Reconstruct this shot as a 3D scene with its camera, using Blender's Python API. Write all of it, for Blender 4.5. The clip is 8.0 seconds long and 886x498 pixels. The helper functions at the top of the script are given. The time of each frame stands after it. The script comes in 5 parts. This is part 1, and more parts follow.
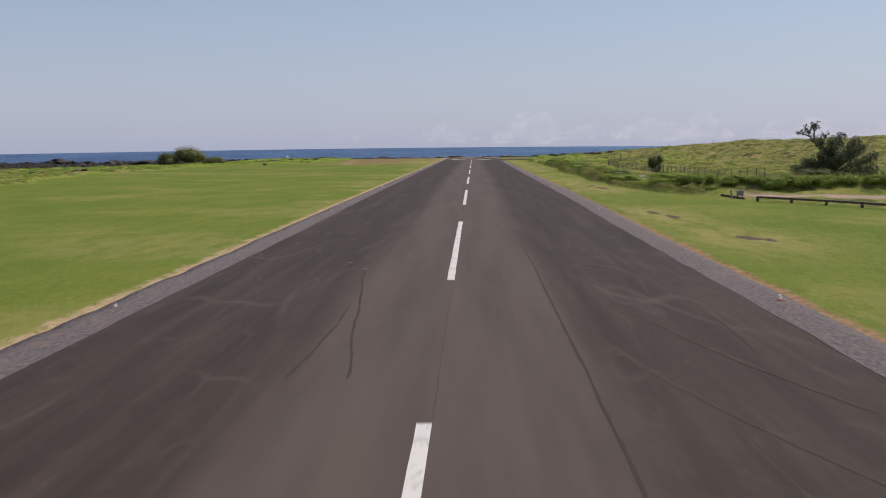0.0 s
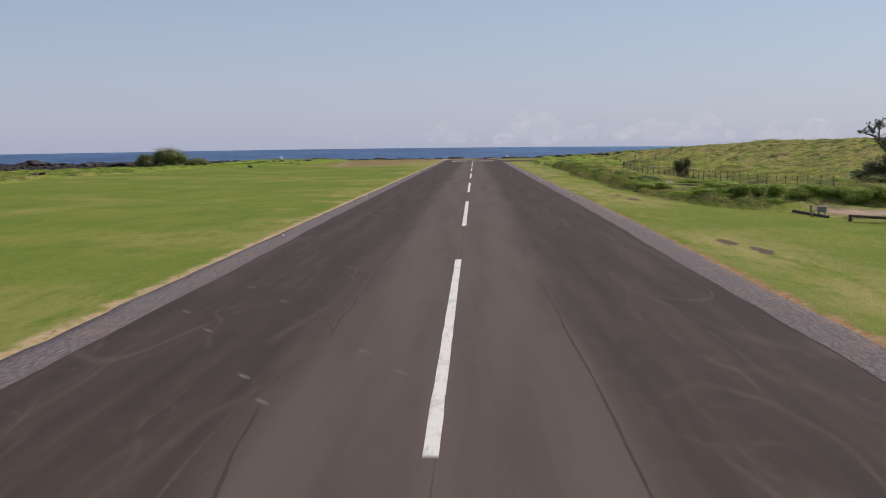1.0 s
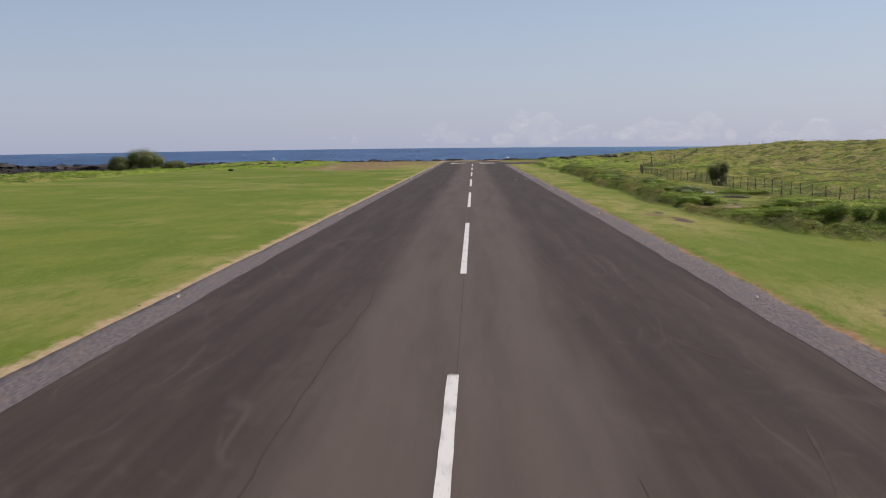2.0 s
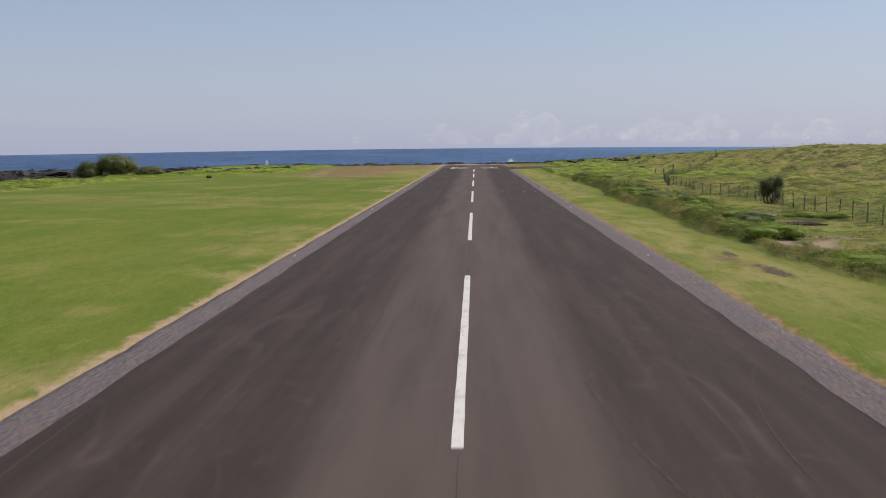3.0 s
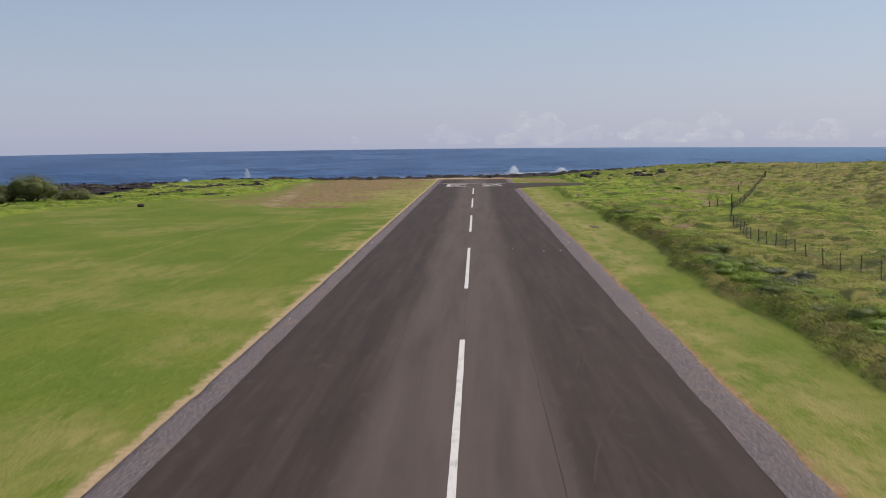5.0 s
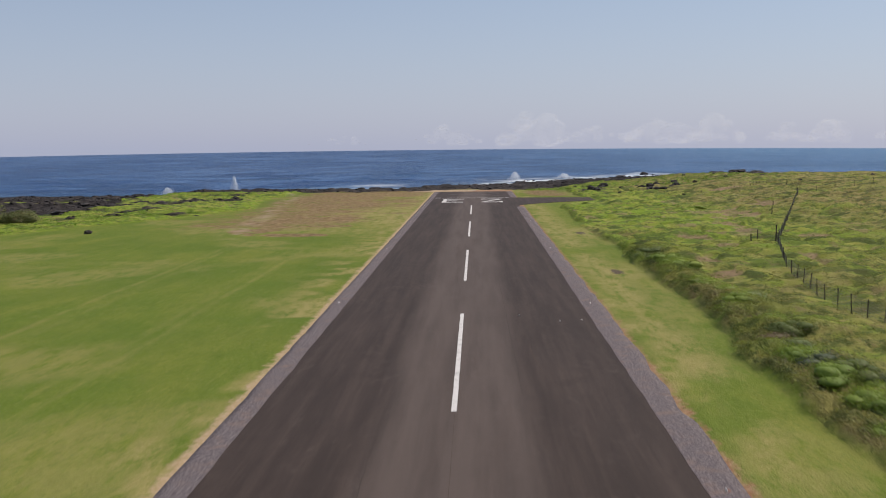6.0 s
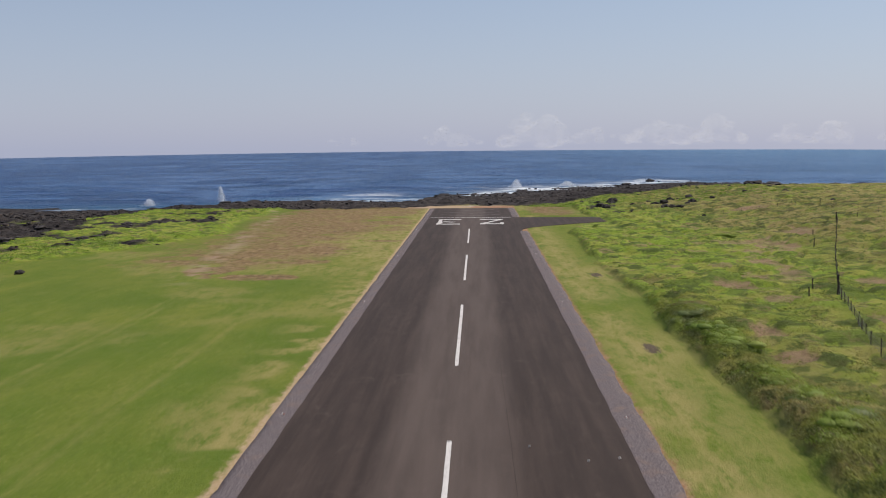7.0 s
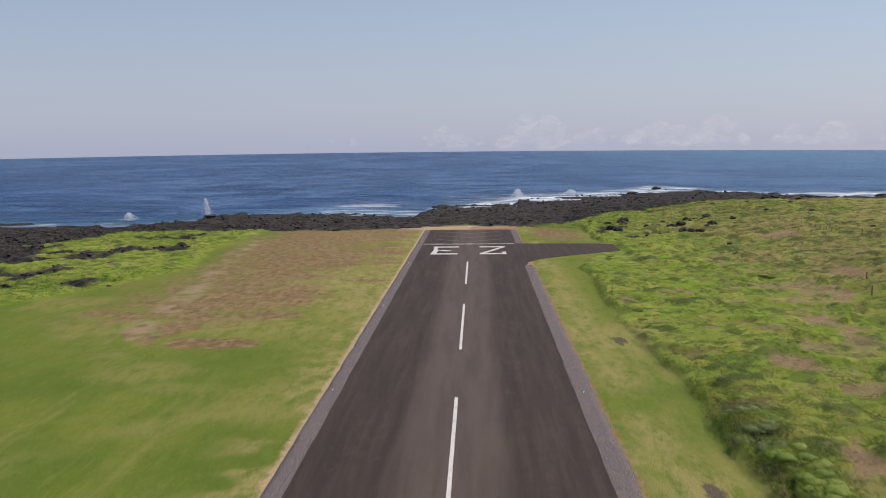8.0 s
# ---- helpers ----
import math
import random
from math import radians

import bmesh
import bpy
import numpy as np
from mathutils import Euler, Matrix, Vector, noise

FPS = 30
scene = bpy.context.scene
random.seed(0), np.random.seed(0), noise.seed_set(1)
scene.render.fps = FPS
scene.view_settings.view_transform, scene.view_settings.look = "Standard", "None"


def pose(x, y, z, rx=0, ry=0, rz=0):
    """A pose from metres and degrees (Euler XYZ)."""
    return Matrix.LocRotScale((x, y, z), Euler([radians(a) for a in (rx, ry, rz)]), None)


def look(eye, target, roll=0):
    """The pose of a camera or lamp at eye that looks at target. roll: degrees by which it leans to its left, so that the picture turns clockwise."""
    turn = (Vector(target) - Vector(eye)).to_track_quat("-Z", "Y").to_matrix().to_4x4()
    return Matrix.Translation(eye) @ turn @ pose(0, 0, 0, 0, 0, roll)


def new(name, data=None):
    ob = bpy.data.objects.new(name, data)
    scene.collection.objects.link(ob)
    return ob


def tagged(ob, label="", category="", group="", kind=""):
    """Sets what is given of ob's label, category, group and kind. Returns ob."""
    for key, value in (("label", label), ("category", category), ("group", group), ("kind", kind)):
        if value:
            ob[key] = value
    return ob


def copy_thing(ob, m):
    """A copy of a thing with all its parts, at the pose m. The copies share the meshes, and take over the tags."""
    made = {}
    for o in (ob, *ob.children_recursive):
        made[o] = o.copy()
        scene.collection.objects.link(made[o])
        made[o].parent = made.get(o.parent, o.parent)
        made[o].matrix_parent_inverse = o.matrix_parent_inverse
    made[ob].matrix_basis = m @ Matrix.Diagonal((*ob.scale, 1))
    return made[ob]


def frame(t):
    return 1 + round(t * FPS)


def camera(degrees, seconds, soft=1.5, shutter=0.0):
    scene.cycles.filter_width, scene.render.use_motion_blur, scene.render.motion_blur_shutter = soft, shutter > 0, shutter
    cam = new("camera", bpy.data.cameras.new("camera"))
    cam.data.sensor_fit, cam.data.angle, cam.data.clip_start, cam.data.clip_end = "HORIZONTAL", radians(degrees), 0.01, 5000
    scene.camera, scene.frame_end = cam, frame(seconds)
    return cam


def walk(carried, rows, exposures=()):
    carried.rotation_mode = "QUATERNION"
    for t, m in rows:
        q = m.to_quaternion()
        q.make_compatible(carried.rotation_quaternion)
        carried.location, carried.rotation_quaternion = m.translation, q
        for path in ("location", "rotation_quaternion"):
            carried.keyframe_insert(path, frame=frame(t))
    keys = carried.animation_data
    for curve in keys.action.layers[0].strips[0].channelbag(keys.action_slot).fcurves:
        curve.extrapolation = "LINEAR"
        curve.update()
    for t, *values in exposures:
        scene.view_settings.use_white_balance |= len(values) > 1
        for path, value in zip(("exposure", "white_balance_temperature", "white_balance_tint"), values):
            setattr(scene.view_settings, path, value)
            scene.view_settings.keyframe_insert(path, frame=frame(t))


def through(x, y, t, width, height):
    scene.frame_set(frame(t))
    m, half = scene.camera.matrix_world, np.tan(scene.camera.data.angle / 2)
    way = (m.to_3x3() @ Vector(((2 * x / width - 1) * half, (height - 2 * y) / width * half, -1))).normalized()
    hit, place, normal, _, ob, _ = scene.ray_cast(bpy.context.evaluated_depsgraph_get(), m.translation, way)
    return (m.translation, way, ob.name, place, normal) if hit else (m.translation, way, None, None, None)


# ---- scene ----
cam = camera(45.5, 8.0, soft=1.0, shutter=0.3)
PATH = [
    (0.0, 0.965, -1.46, 5.889, -5.534, 0.52, 1.656),
    (0.5, 0.891, 11.48, 5.976, -5.531, 0.52, 1.662),
    (1.0, 0.825, 24.69, 6.079, -5.524, 0.52, 1.708),
    (1.5, 0.667, 38.09, 6.239, -5.519, 0.52, 1.654),
    (3.0, 0.487, 79.43, 7.706, -5.503, 0.52, 1.749),
    (3.5, 0.542, 93.39, 8.662, -5.569, 0.52, 1.793),
    (4.0, 0.594, 107.63, 9.665, -5.521, 0.52, 1.777),
    (4.5, 0.739, 122.20, 10.875, -5.546, 0.52, 1.801),
    (6.0, 1.391, 166.93, 15.503, -5.521, 0.52, 1.810),
    (6.5, 1.658, 181.55, 17.360, -5.531, 0.52, 1.832),
    (7.0, 1.911, 195.88, 19.421, -5.494, 0.52, 1.834),
    (7.5, 2.097, 210.13, 21.852, -5.518, 0.52, 1.856),
    (8.0, 2.114, 224.62, 24.220, -5.514, 0.52, 1.837),
]
walk(cam, [(t, pose(x, y, z, 90 + p, r, yw)) for t, x, y, z, p, r, yw in PATH])

# ---- world and sun ----
SUN_EL, SUN_AZ = radians(52), radians(62)  # azimuth from +y (ahead) towards +x (right)
world = bpy.data.worlds.new("sky")
scene.world = world
world.use_nodes = True
wn = world.node_tree.nodes
sky = wn.new("ShaderNodeTexSky")
sky.sky_type, sky.sun_disc = "NISHITA", False
sky.sun_elevation, sky.sun_rotation = SUN_EL, SUN_AZ
sky.altitude, sky.air_density, sky.dust_density, sky.ozone_density = 0, 1.0, 0.8, 1.0
wn["Background"].inputs["Strength"].default_value = 0.091
haze = wn.new("ShaderNodeMix")  # thin sea haze over the whole sky
haze.data_type = "RGBA"
haze.inputs["B"].default_value = (4.75, 5.25, 7.5, 1)
way = wn.new("ShaderNodeSeparateXYZ")
world.node_tree.links.new(wn.new("ShaderNodeTexCoord").outputs["Generated"], way.inputs[0])
thick = wn.new("ShaderNodeMapRange")  # thicker towards the horizon
for socket, value in zip(("From Min", "From Max", "To Min", "To Max"), (0.0, 0.13, 0.70, 0.42)):
    thick.inputs[socket].default_value = value
world.node_tree.links.new(way.outputs[2], thick.inputs["Value"])
world.node_tree.links.new(thick.outputs[0], haze.inputs["Factor"])
world.node_tree.links.new(sky.outputs[0], haze.inputs["A"])
world.node_tree.links.new(haze.outputs["Result"], wn["Background"].inputs["Color"])
sun = new("sun", bpy.data.lights.new("sun", "SUN"))
sun.data.energy, sun.data.angle, sun.data.color = 4.15, radians(0.6), (1.0, 0.92, 0.81)
SUN_WAY = Vector((math.sin(SUN_AZ) * math.cos(SUN_EL), math.cos(SUN_AZ) * math.cos(SUN_EL), math.sin(SUN_EL)))
sun.matrix_world = look(SUN_WAY * 200, (0, 0, 0))
scene.view_settings.exposure = 0.0

# ---- noise on arrays ----
def hash2(ix, iy, seed):
    h = (ix.astype(np.int64) * 374761393 + iy.astype(np.int64) * 668265263 + seed * 974711) & 0xFFFFFFFF
    h = ((h ^ (h >> 13)) * 1274126177) & 0xFFFFFFFF
    return ((h ^ (h >> 16)) & 0xFFFFFF) / 16777216.0


def vnoise(x, y, seed=0):
    x, y = np.broadcast_arrays(np.asarray(x, float), np.asarray(y, float))
    ix, iy = np.floor(x), np.floor(y)
    fx, fy = x - ix, y - iy
    fx, fy = fx * fx * (3 - 2 * fx), fy * fy * (3 - 2 * fy)
    a, b = hash2(ix, iy, seed), hash2(ix + 1, iy, seed)
    c, d = hash2(ix, iy + 1, seed), hash2(ix + 1, iy + 1, seed)
    return (a * (1 - fx) + b * fx) * (1 - fy) + (c * (1 - fx) + d * fx) * fy


def fbm(x, y, scale, seed=0, octaves=4):
    """Noise about 0.5 with features of about scale metres."""
    out, amp, total = 0, 1.0, 0
    x, y = np.asarray(x) / scale, np.asarray(y) / scale
    for k in range(octaves):
        out = out + amp * vnoise(x * 2 ** k + 17.3 * k, y * 2 ** k - 9.1 * k, seed + 31 * k)
        total += amp
        amp *= 0.5
    return out / total


def sstep(a, b, v):
    u = np.clip((v - a) / (b - a), 0, 1)
    return u * u * (3 - 2 * u)


# ---- plan of the land ----
HALF, SHOULDER, RUN_END, BAR_Y, SEA_Z = 11.43, 13.2, 534.0, 488.2, -7.0


def shore_y(x):
    xs = [-900, -300, -200, -140, -112, -75, -50, -25, -19, 4, 30, 105, 132, 148, 187, 237, 500, 900]
    ys = [540, 640, 668, 666, 712, 742, 720, 705, 782, 792, 848, 928, 995, 965, 880, 866, 850, 800]
    return np.interp(x, xs, ys) + 26 * (fbm(x, 0, 22, 5) - 0.5) + 10 * (fbm(x, 3, 5, 6) - 0.5)


def lava_y(x):
    xs = [-900, -300, -200, -116, -105, -100, -60, -33, -15, 14, 29, 49, 103, 163, 500, 900]
    ys = [330, 400, 450, 482, 497, 524, 536, 541, 545, 547, 556, 600, 640, 645, 640, 600]
    return np.interp(x, xs, ys)


def rim_x(x, y):
    """Outer edge of the paved shoulder."""
    return SHOULDER + np.where(np.asarray(x) > 0, 0.36, 0.14) * sstep(60, 130, y)


def patches(x, y, spots, seed, scale=2.6, ragged=0.9):
    """Ragged patches, each with a centre and two half-widths."""
    n = ragged * (fbm(x, y * 0.8, scale, seed, 5) - 0.5)
    out = 0.0
    for px, py, sx, sy in spots:
        out = np.maximum(out, sstep(0.36, 0.60, np.exp(-(((x - px) / sx) ** 2 + ((y - py) / sy) ** 2)) + n))
    return out


def lawn_left(y):
    ys = [-600, 170, 235, 310, 350, 375, 400, 435, 480, 535]
    return np.interp(y, ys, [-70, -76, -90, -86, -88, -78, -66, -57, -62, -60]) + 7 * (fbm(y, 1, 14, 8) - 0.5)


def lawn_right(y):
    ys = [-600, 80, 93, 106, 118, 128, 145, 156, 170, 180, 203, 235, 265, 320, 372, 405, 445, 488, 540]
    return np.interp(y, ys, [60, 48, 38, 31, 28, 24, 22.3, 21.6, 20.9, 20.6, 21.4, 21.0, 22.6, 22.8, 22.4, 22.2, 24, 33, 33]) + 3 * (fbm(y, 7, 9, 9) - 0.5)


def zones(x, y):
    """Shares of lava, scrub, dry growth and bare earth at places of the plan."""
    n1, n2, n3 = fbm(x, y, 26, 11), fbm(x, y, 7, 12), fbm(x, y, 60, 13)
    lava = sstep(-3, 3, y - lava_y(x) + 26 * (n1 - 0.5) + 16 * (n2 - 0.5) * np.where(np.abs(x) < 13, 0.3, 1))
    left = sstep(-88, -150, x) * 0.30 + sstep(-92, -112, x) * 0.12
    left = left + 0.28 * np.exp(-(((x + 108) / 15) ** 2 + ((y - 440) / 40) ** 2))
    wild_left = sstep(2, 8, lawn_left(y) - x)
    lava = np.maximum(lava, wild_left * sstep(0.56, 0.64, 0.45 * n1 + 0.55 * n2 + left * sstep(230, 400, y) * 0.8))
    rocky = np.exp(-(((x - 45) / 12) ** 2 + ((y - 526) / 30) ** 2)) + 0.5 * np.exp(-(((x - 75) / 50) ** 2 + ((y - 600) / 40) ** 2))
    lava = np.maximum(lava, sstep(0.80, 0.88, n2 + 0.40 * rocky) * sstep(30, 36, x))
    scrub = np.maximum(sstep(-1.2, 1.2, lawn_left(y) - x), sstep(-0.45, 0.45, x - lawn_right(y)))
    dry = 0.45 * sstep(0.55, 0.74, fbm(x, y, 16, 14) + 0.10 * np.exp(-((np.abs(x) - 15) / 6) ** 2) + 0.06 * sstep(120, 330, y))
    dry = np.maximum(dry, sstep(0.50, 0.62, fbm(x, y * 0.8, 4.5, 19)) * np.exp(-((np.abs(x) - 14.5) / 4) ** 2) * sstep(60, 130, y))
    # worn, brownish turf towards the far end on the seaward side
    far = np.exp(-(((x + 40) / 22) ** 2)) * sstep(345, 380, y) * sstep(0.27, 0.44, fbm(x, y * 1.2, 20, 15))
    far2 = sstep(390, 470, y) * sstep(-8, -20, x) * sstep(-66, -50, x) * sstep(0.28, 0.44, fbm(x * 0.6, y * 1.2, 12, 16)) * (1 - scrub)
    turf = patches(x, y, ((-31, 353, 8, 5), (-30, 397, 8.5, 10), (-29.5, 376, 6, 4.5), (-32, 452, 12, 18), (-45, 500, 10, 22), (-18, 416, 6, 2.2), (-17, 445, 6, 2.5), (-21, 470, 8, 5), (-36, 425, 8, 6), (-40, 365, 5, 8)), 15, 3.4, 1.0)
    bare = np.clip(np.maximum(turf, 0.92 * np.maximum(far, far2)) * (1 - 0.6 * scrub), 0, 1)
    right = 0.35 * sstep(30, 70, x) * sstep(0.54, 0.66, fbm(x, y, 13, 17) + 0.05 * sstep(60, 100, x))
    right = np.maximum(right, 1.2 * patches(x, y, ((41.3, 349, 3.4, 7), (37, 340, 2.4, 4.5), (49, 364, 3.5, 8), (58, 392, 3.5, 14), (67, 412, 4, 8), (54.7, 451, 5.5, 4), (40, 327, 3, 3.5), (31, 303, 2.4, 6), (36.7, 364, 2, 2.5), (30, 290, 3, 2.5), (46, 310, 3, 4), (57, 345, 3, 5), (36, 395, 2, 4), (75, 480, 6, 5)), 33, 2.2, 1.2))
    path = np.exp(-(((x - 52 - (y - 380) * 0.22) / 7) ** 2)) * sstep(300, 350, y) * sstep(470, 420, y) * sstep(0.42, 0.6, n2)
    bare = np.maximum(bare, np.maximum(0.7 * right, 0.8 * path) * scrub)
    bare = np.maximum(bare, 1.0 * np.exp(-(((x - 24) / 8) ** 4 + ((y - 518) / 24) ** 4)))
    bare = np.maximum(bare, 0.95 * np.exp(-(((x - 17.8 + 0.12 * (y - 147)) / 1.1) ** 2 + ((y - 149) / 10) ** 2)) * sstep(0.22, 0.48, fbm(x, y, 2.2, 34)))
    cart = np.interp(y, [320, 343, 376, 393, 450, 505, 540], [-39, -41, -44.6, -45.5, -52, -56, -66])
    worn = np.exp(-((x - cart) / 2.3) ** 2) * sstep(340, 356, y) * sstep(548, 535, y) * sstep(0.46, 0.62, fbm(x * 1.2, y * 0.7, 2.4, 28, 5))
    # dark bare spots beside the strip
    dry = np.maximum(dry, sstep(345, 375, y) * sstep(-60, -26, x) * (x < 0) * sstep(0.30, 0.5, fbm(x, y, 9, 30)))
    dry = np.maximum(dry, sstep(330, 400, y) * sstep(-30, -15, x) * (x < 0) * sstep(0.22, 0.42, fbm(x, y * 0.7, 7, 45)))
    dry = np.maximum(dry, 0.9 * np.exp(-((x - 16.8) / 2.6) ** 2) * (x > 0) * sstep(0.36, 0.56, fbm(x * 1.6, y * 0.7, 9, 46)) * sstep(120, 170, y))
    dry = np.where(scrub > 0.5, sstep(-12, 14, x - 62 + 30 * (n1 - 0.5) + 0.05 * (y - 330)) * sstep(150, 230, y), dry)
    dry = np.where(scrub > 0.5, np.maximum(dry, 0.75 * sstep(340, 270, y)), dry)
    for lane in (-26.6, -24.9, -38.0, -36.4):
        dry = np.maximum(dry, 0.40 * np.exp(-((x - lane - 1.2 * (fbm(y, 4, 60, 29) - 0.5)) / 0.30) ** 2) * sstep(210, 250, y) * sstep(345, 320, y))
    spots = 0.0
    for px, py, sx, sy in ((16.5, 90.5, 0.7, 3.4), (17.1, 85.0, 0.75, 3.6), (18.1, 65, 0.9, 3.0), (19.0, 63.5, 0.7, 1.9), (18.6, 143.5, 0.9, 5.0), (18.2, 154, 0.6, 3.5), (18.5, 296.5, 1.1, 3.4), (19.8, 355, 1.2, 4)):
        spot = np.exp(-(((x - px) / sx) ** 2 + ((y - py) / sy) ** 2))
        spots = np.maximum(spots, spot)
        dry = np.maximum(dry, np.exp(-(((x - px + 0.4) / (4.5 * sx)) ** 2 + ((y - py) / (3.6 * sy)) ** 2)))
    spots = np.maximum(spots, 0.45 * turf * sstep(0.42, 0.6, fbm(x, y, 5, 37)))
    # sandy track behind the barrier and through the growth
    track = np.maximum(np.exp(-((y - 117.5 + 0.36 * (x - 33)) / 4.2) ** 4) * sstep(30.5, 32.5, x) * sstep(110, 80, x),
                       (np.exp(-((np.hypot(x - 33.6, y - 158) - 9.9) / 0.8) ** 2) + np.exp(-((np.hypot(x - 33.6, y - 158) - 7.2) / 0.8) ** 2)) * sstep(35, 29, x + 0.2 * (y - 158)) * sstep(147, 152, y))
    beach = np.exp(-((y - 541) / 7) ** 2) * sstep(-24, -14, x) * sstep(14, 8, x)
    return lava * sstep(13, 14.5, np.abs(x) + (y > 545) * 20), scrub, dry, bare, np.maximum(np.maximum(track, 0.38 * worn) * (1 - lava), beach), spots


def clumps(x, y, cell, seed):
    """Rounded plants, one to a cell: the height of the dome over a place, 0 to 1, and the plant's own number."""
    gx, gy = np.floor(x / cell), np.floor(y / cell)
    best, tone = np.zeros_like(x), np.zeros_like(x)
    for i in (-1, 0, 1):
        for j in (-1, 0, 1):
            ix, iy = gx + i, gy + j
            px, py = (ix + hash2(ix, iy, seed)) * cell, (iy + hash2(ix, iy, seed + 1)) * cell
            size = hash2(ix, iy, seed + 2)
            d = ((x - px) ** 2 + (y - py) ** 2) / (cell * (0.42 + 0.55 * size)) ** 2
            h = np.sqrt(np.clip(1 - d, 0, 1)) * (0.35 + 0.65 * size)
            tone = np.where(h > best, hash2(ix, iy, seed + 3), tone)
            best = np.maximum(best, h)
    return best, tone


def plants(x, y, scrub, lava, bare, track):
    """Height of the low growth over the ground, and the tone of each plant."""
    x, y = np.broadcast_arrays(np.asarray(x, float), np.asarray(y, float))
    wx, wy = x + 1.6 * (fbm(x, y, 3.0, 71, 2) - 0.5), y + 1.6 * (fbm(x, y, 3.0, 72, 2) - 0.5)
    big, tone_b = clumps(wx, wy, 2.9, 73)
    small, tone_s = clumps(wx, wy, 1.5, 77)
    thick = sstep(0.38, 0.60, fbm(x, y, 14, 79))
    edge = np.exp(-((x - lawn_right(y) - 2.6) / 2.4) ** 2) * sstep(345, 300, y) * sstep(118, 130, y) * (0.45 + 0.75 * sstep(0.40, 0.58, fbm(y, 3, 7, 80)))
    edge = edge * (0.30 + 0.70 * sstep(160, 172, y))
    tall = np.where(x > 0, 0.42 + 0.50 * thick + 0.65 * edge, 0.34 + 0.2 * thick)
    low = 1 - 0.80 * sstep(17, 21, x) * sstep(34, 31, x) * sstep(141, 146, y) * sstep(172, 166, y) - 0.85 * sstep(24.5, 27, x) * sstep(39, 36, x) * sstep(164, 170, y) * sstep(200, 192, y)
    low = low * (1 - 0.55 * np.exp(-((x - 36.6) / 2.6) ** 2) * sstep(300, 290, y))
    tall = tall + 0.40 * sstep(40, 75, x) * sstep(200, 260, y) * sstep(0.42, 0.56, fbm(x, y * 1.3, 20, 83))
    low = low * sstep(-1.5, 0.5, y - 122 + 2 * (x < 24))
    h = (tall * big + 0.42 * small) * np.clip(low, 0.04, 1) * scrub * (1 - np.clip(2.5 * lava, 0, 1)) * (1 - 0.75 * np.clip(bare, 0, 1)) * (1 - np.clip(4 * track, 0, 1))
    return h, np.where(tall * big > 0.42 * small, tone_b, tone_s)


def berm(x, y):
    """The long overgrown bank behind the sandy track."""
    front = 122.5 + 2.2 * (fbm(x, 1, 9, 81) - 0.5) + 9 * sstep(31, 25, x)
    return (1.0 + 0.5 * (fbm(x, 5, 11, 82) - 0.5)) * sstep(-0.4, 1.8, y - front) * sstep(34, 6, y - front) * sstep(24, 28, x) * sstep(75, 55, x)


def hill(x, y):
    x0 = np.clip(88 - 0.30 * (y - 270), 46, 90)
    crest = np.interp(y, [250, 330, 400, 450, 500, 560, 640, 760], [8.0, 7.7, 6.2, 5.4, 4.5, 3.4, 2.0, 0.0])
    return crest * sstep(0, 62, x - x0) * sstep(120, 260, y + 0.25 * x) * (0.88 + 0.24 * fbm(x, y, 60, 21))


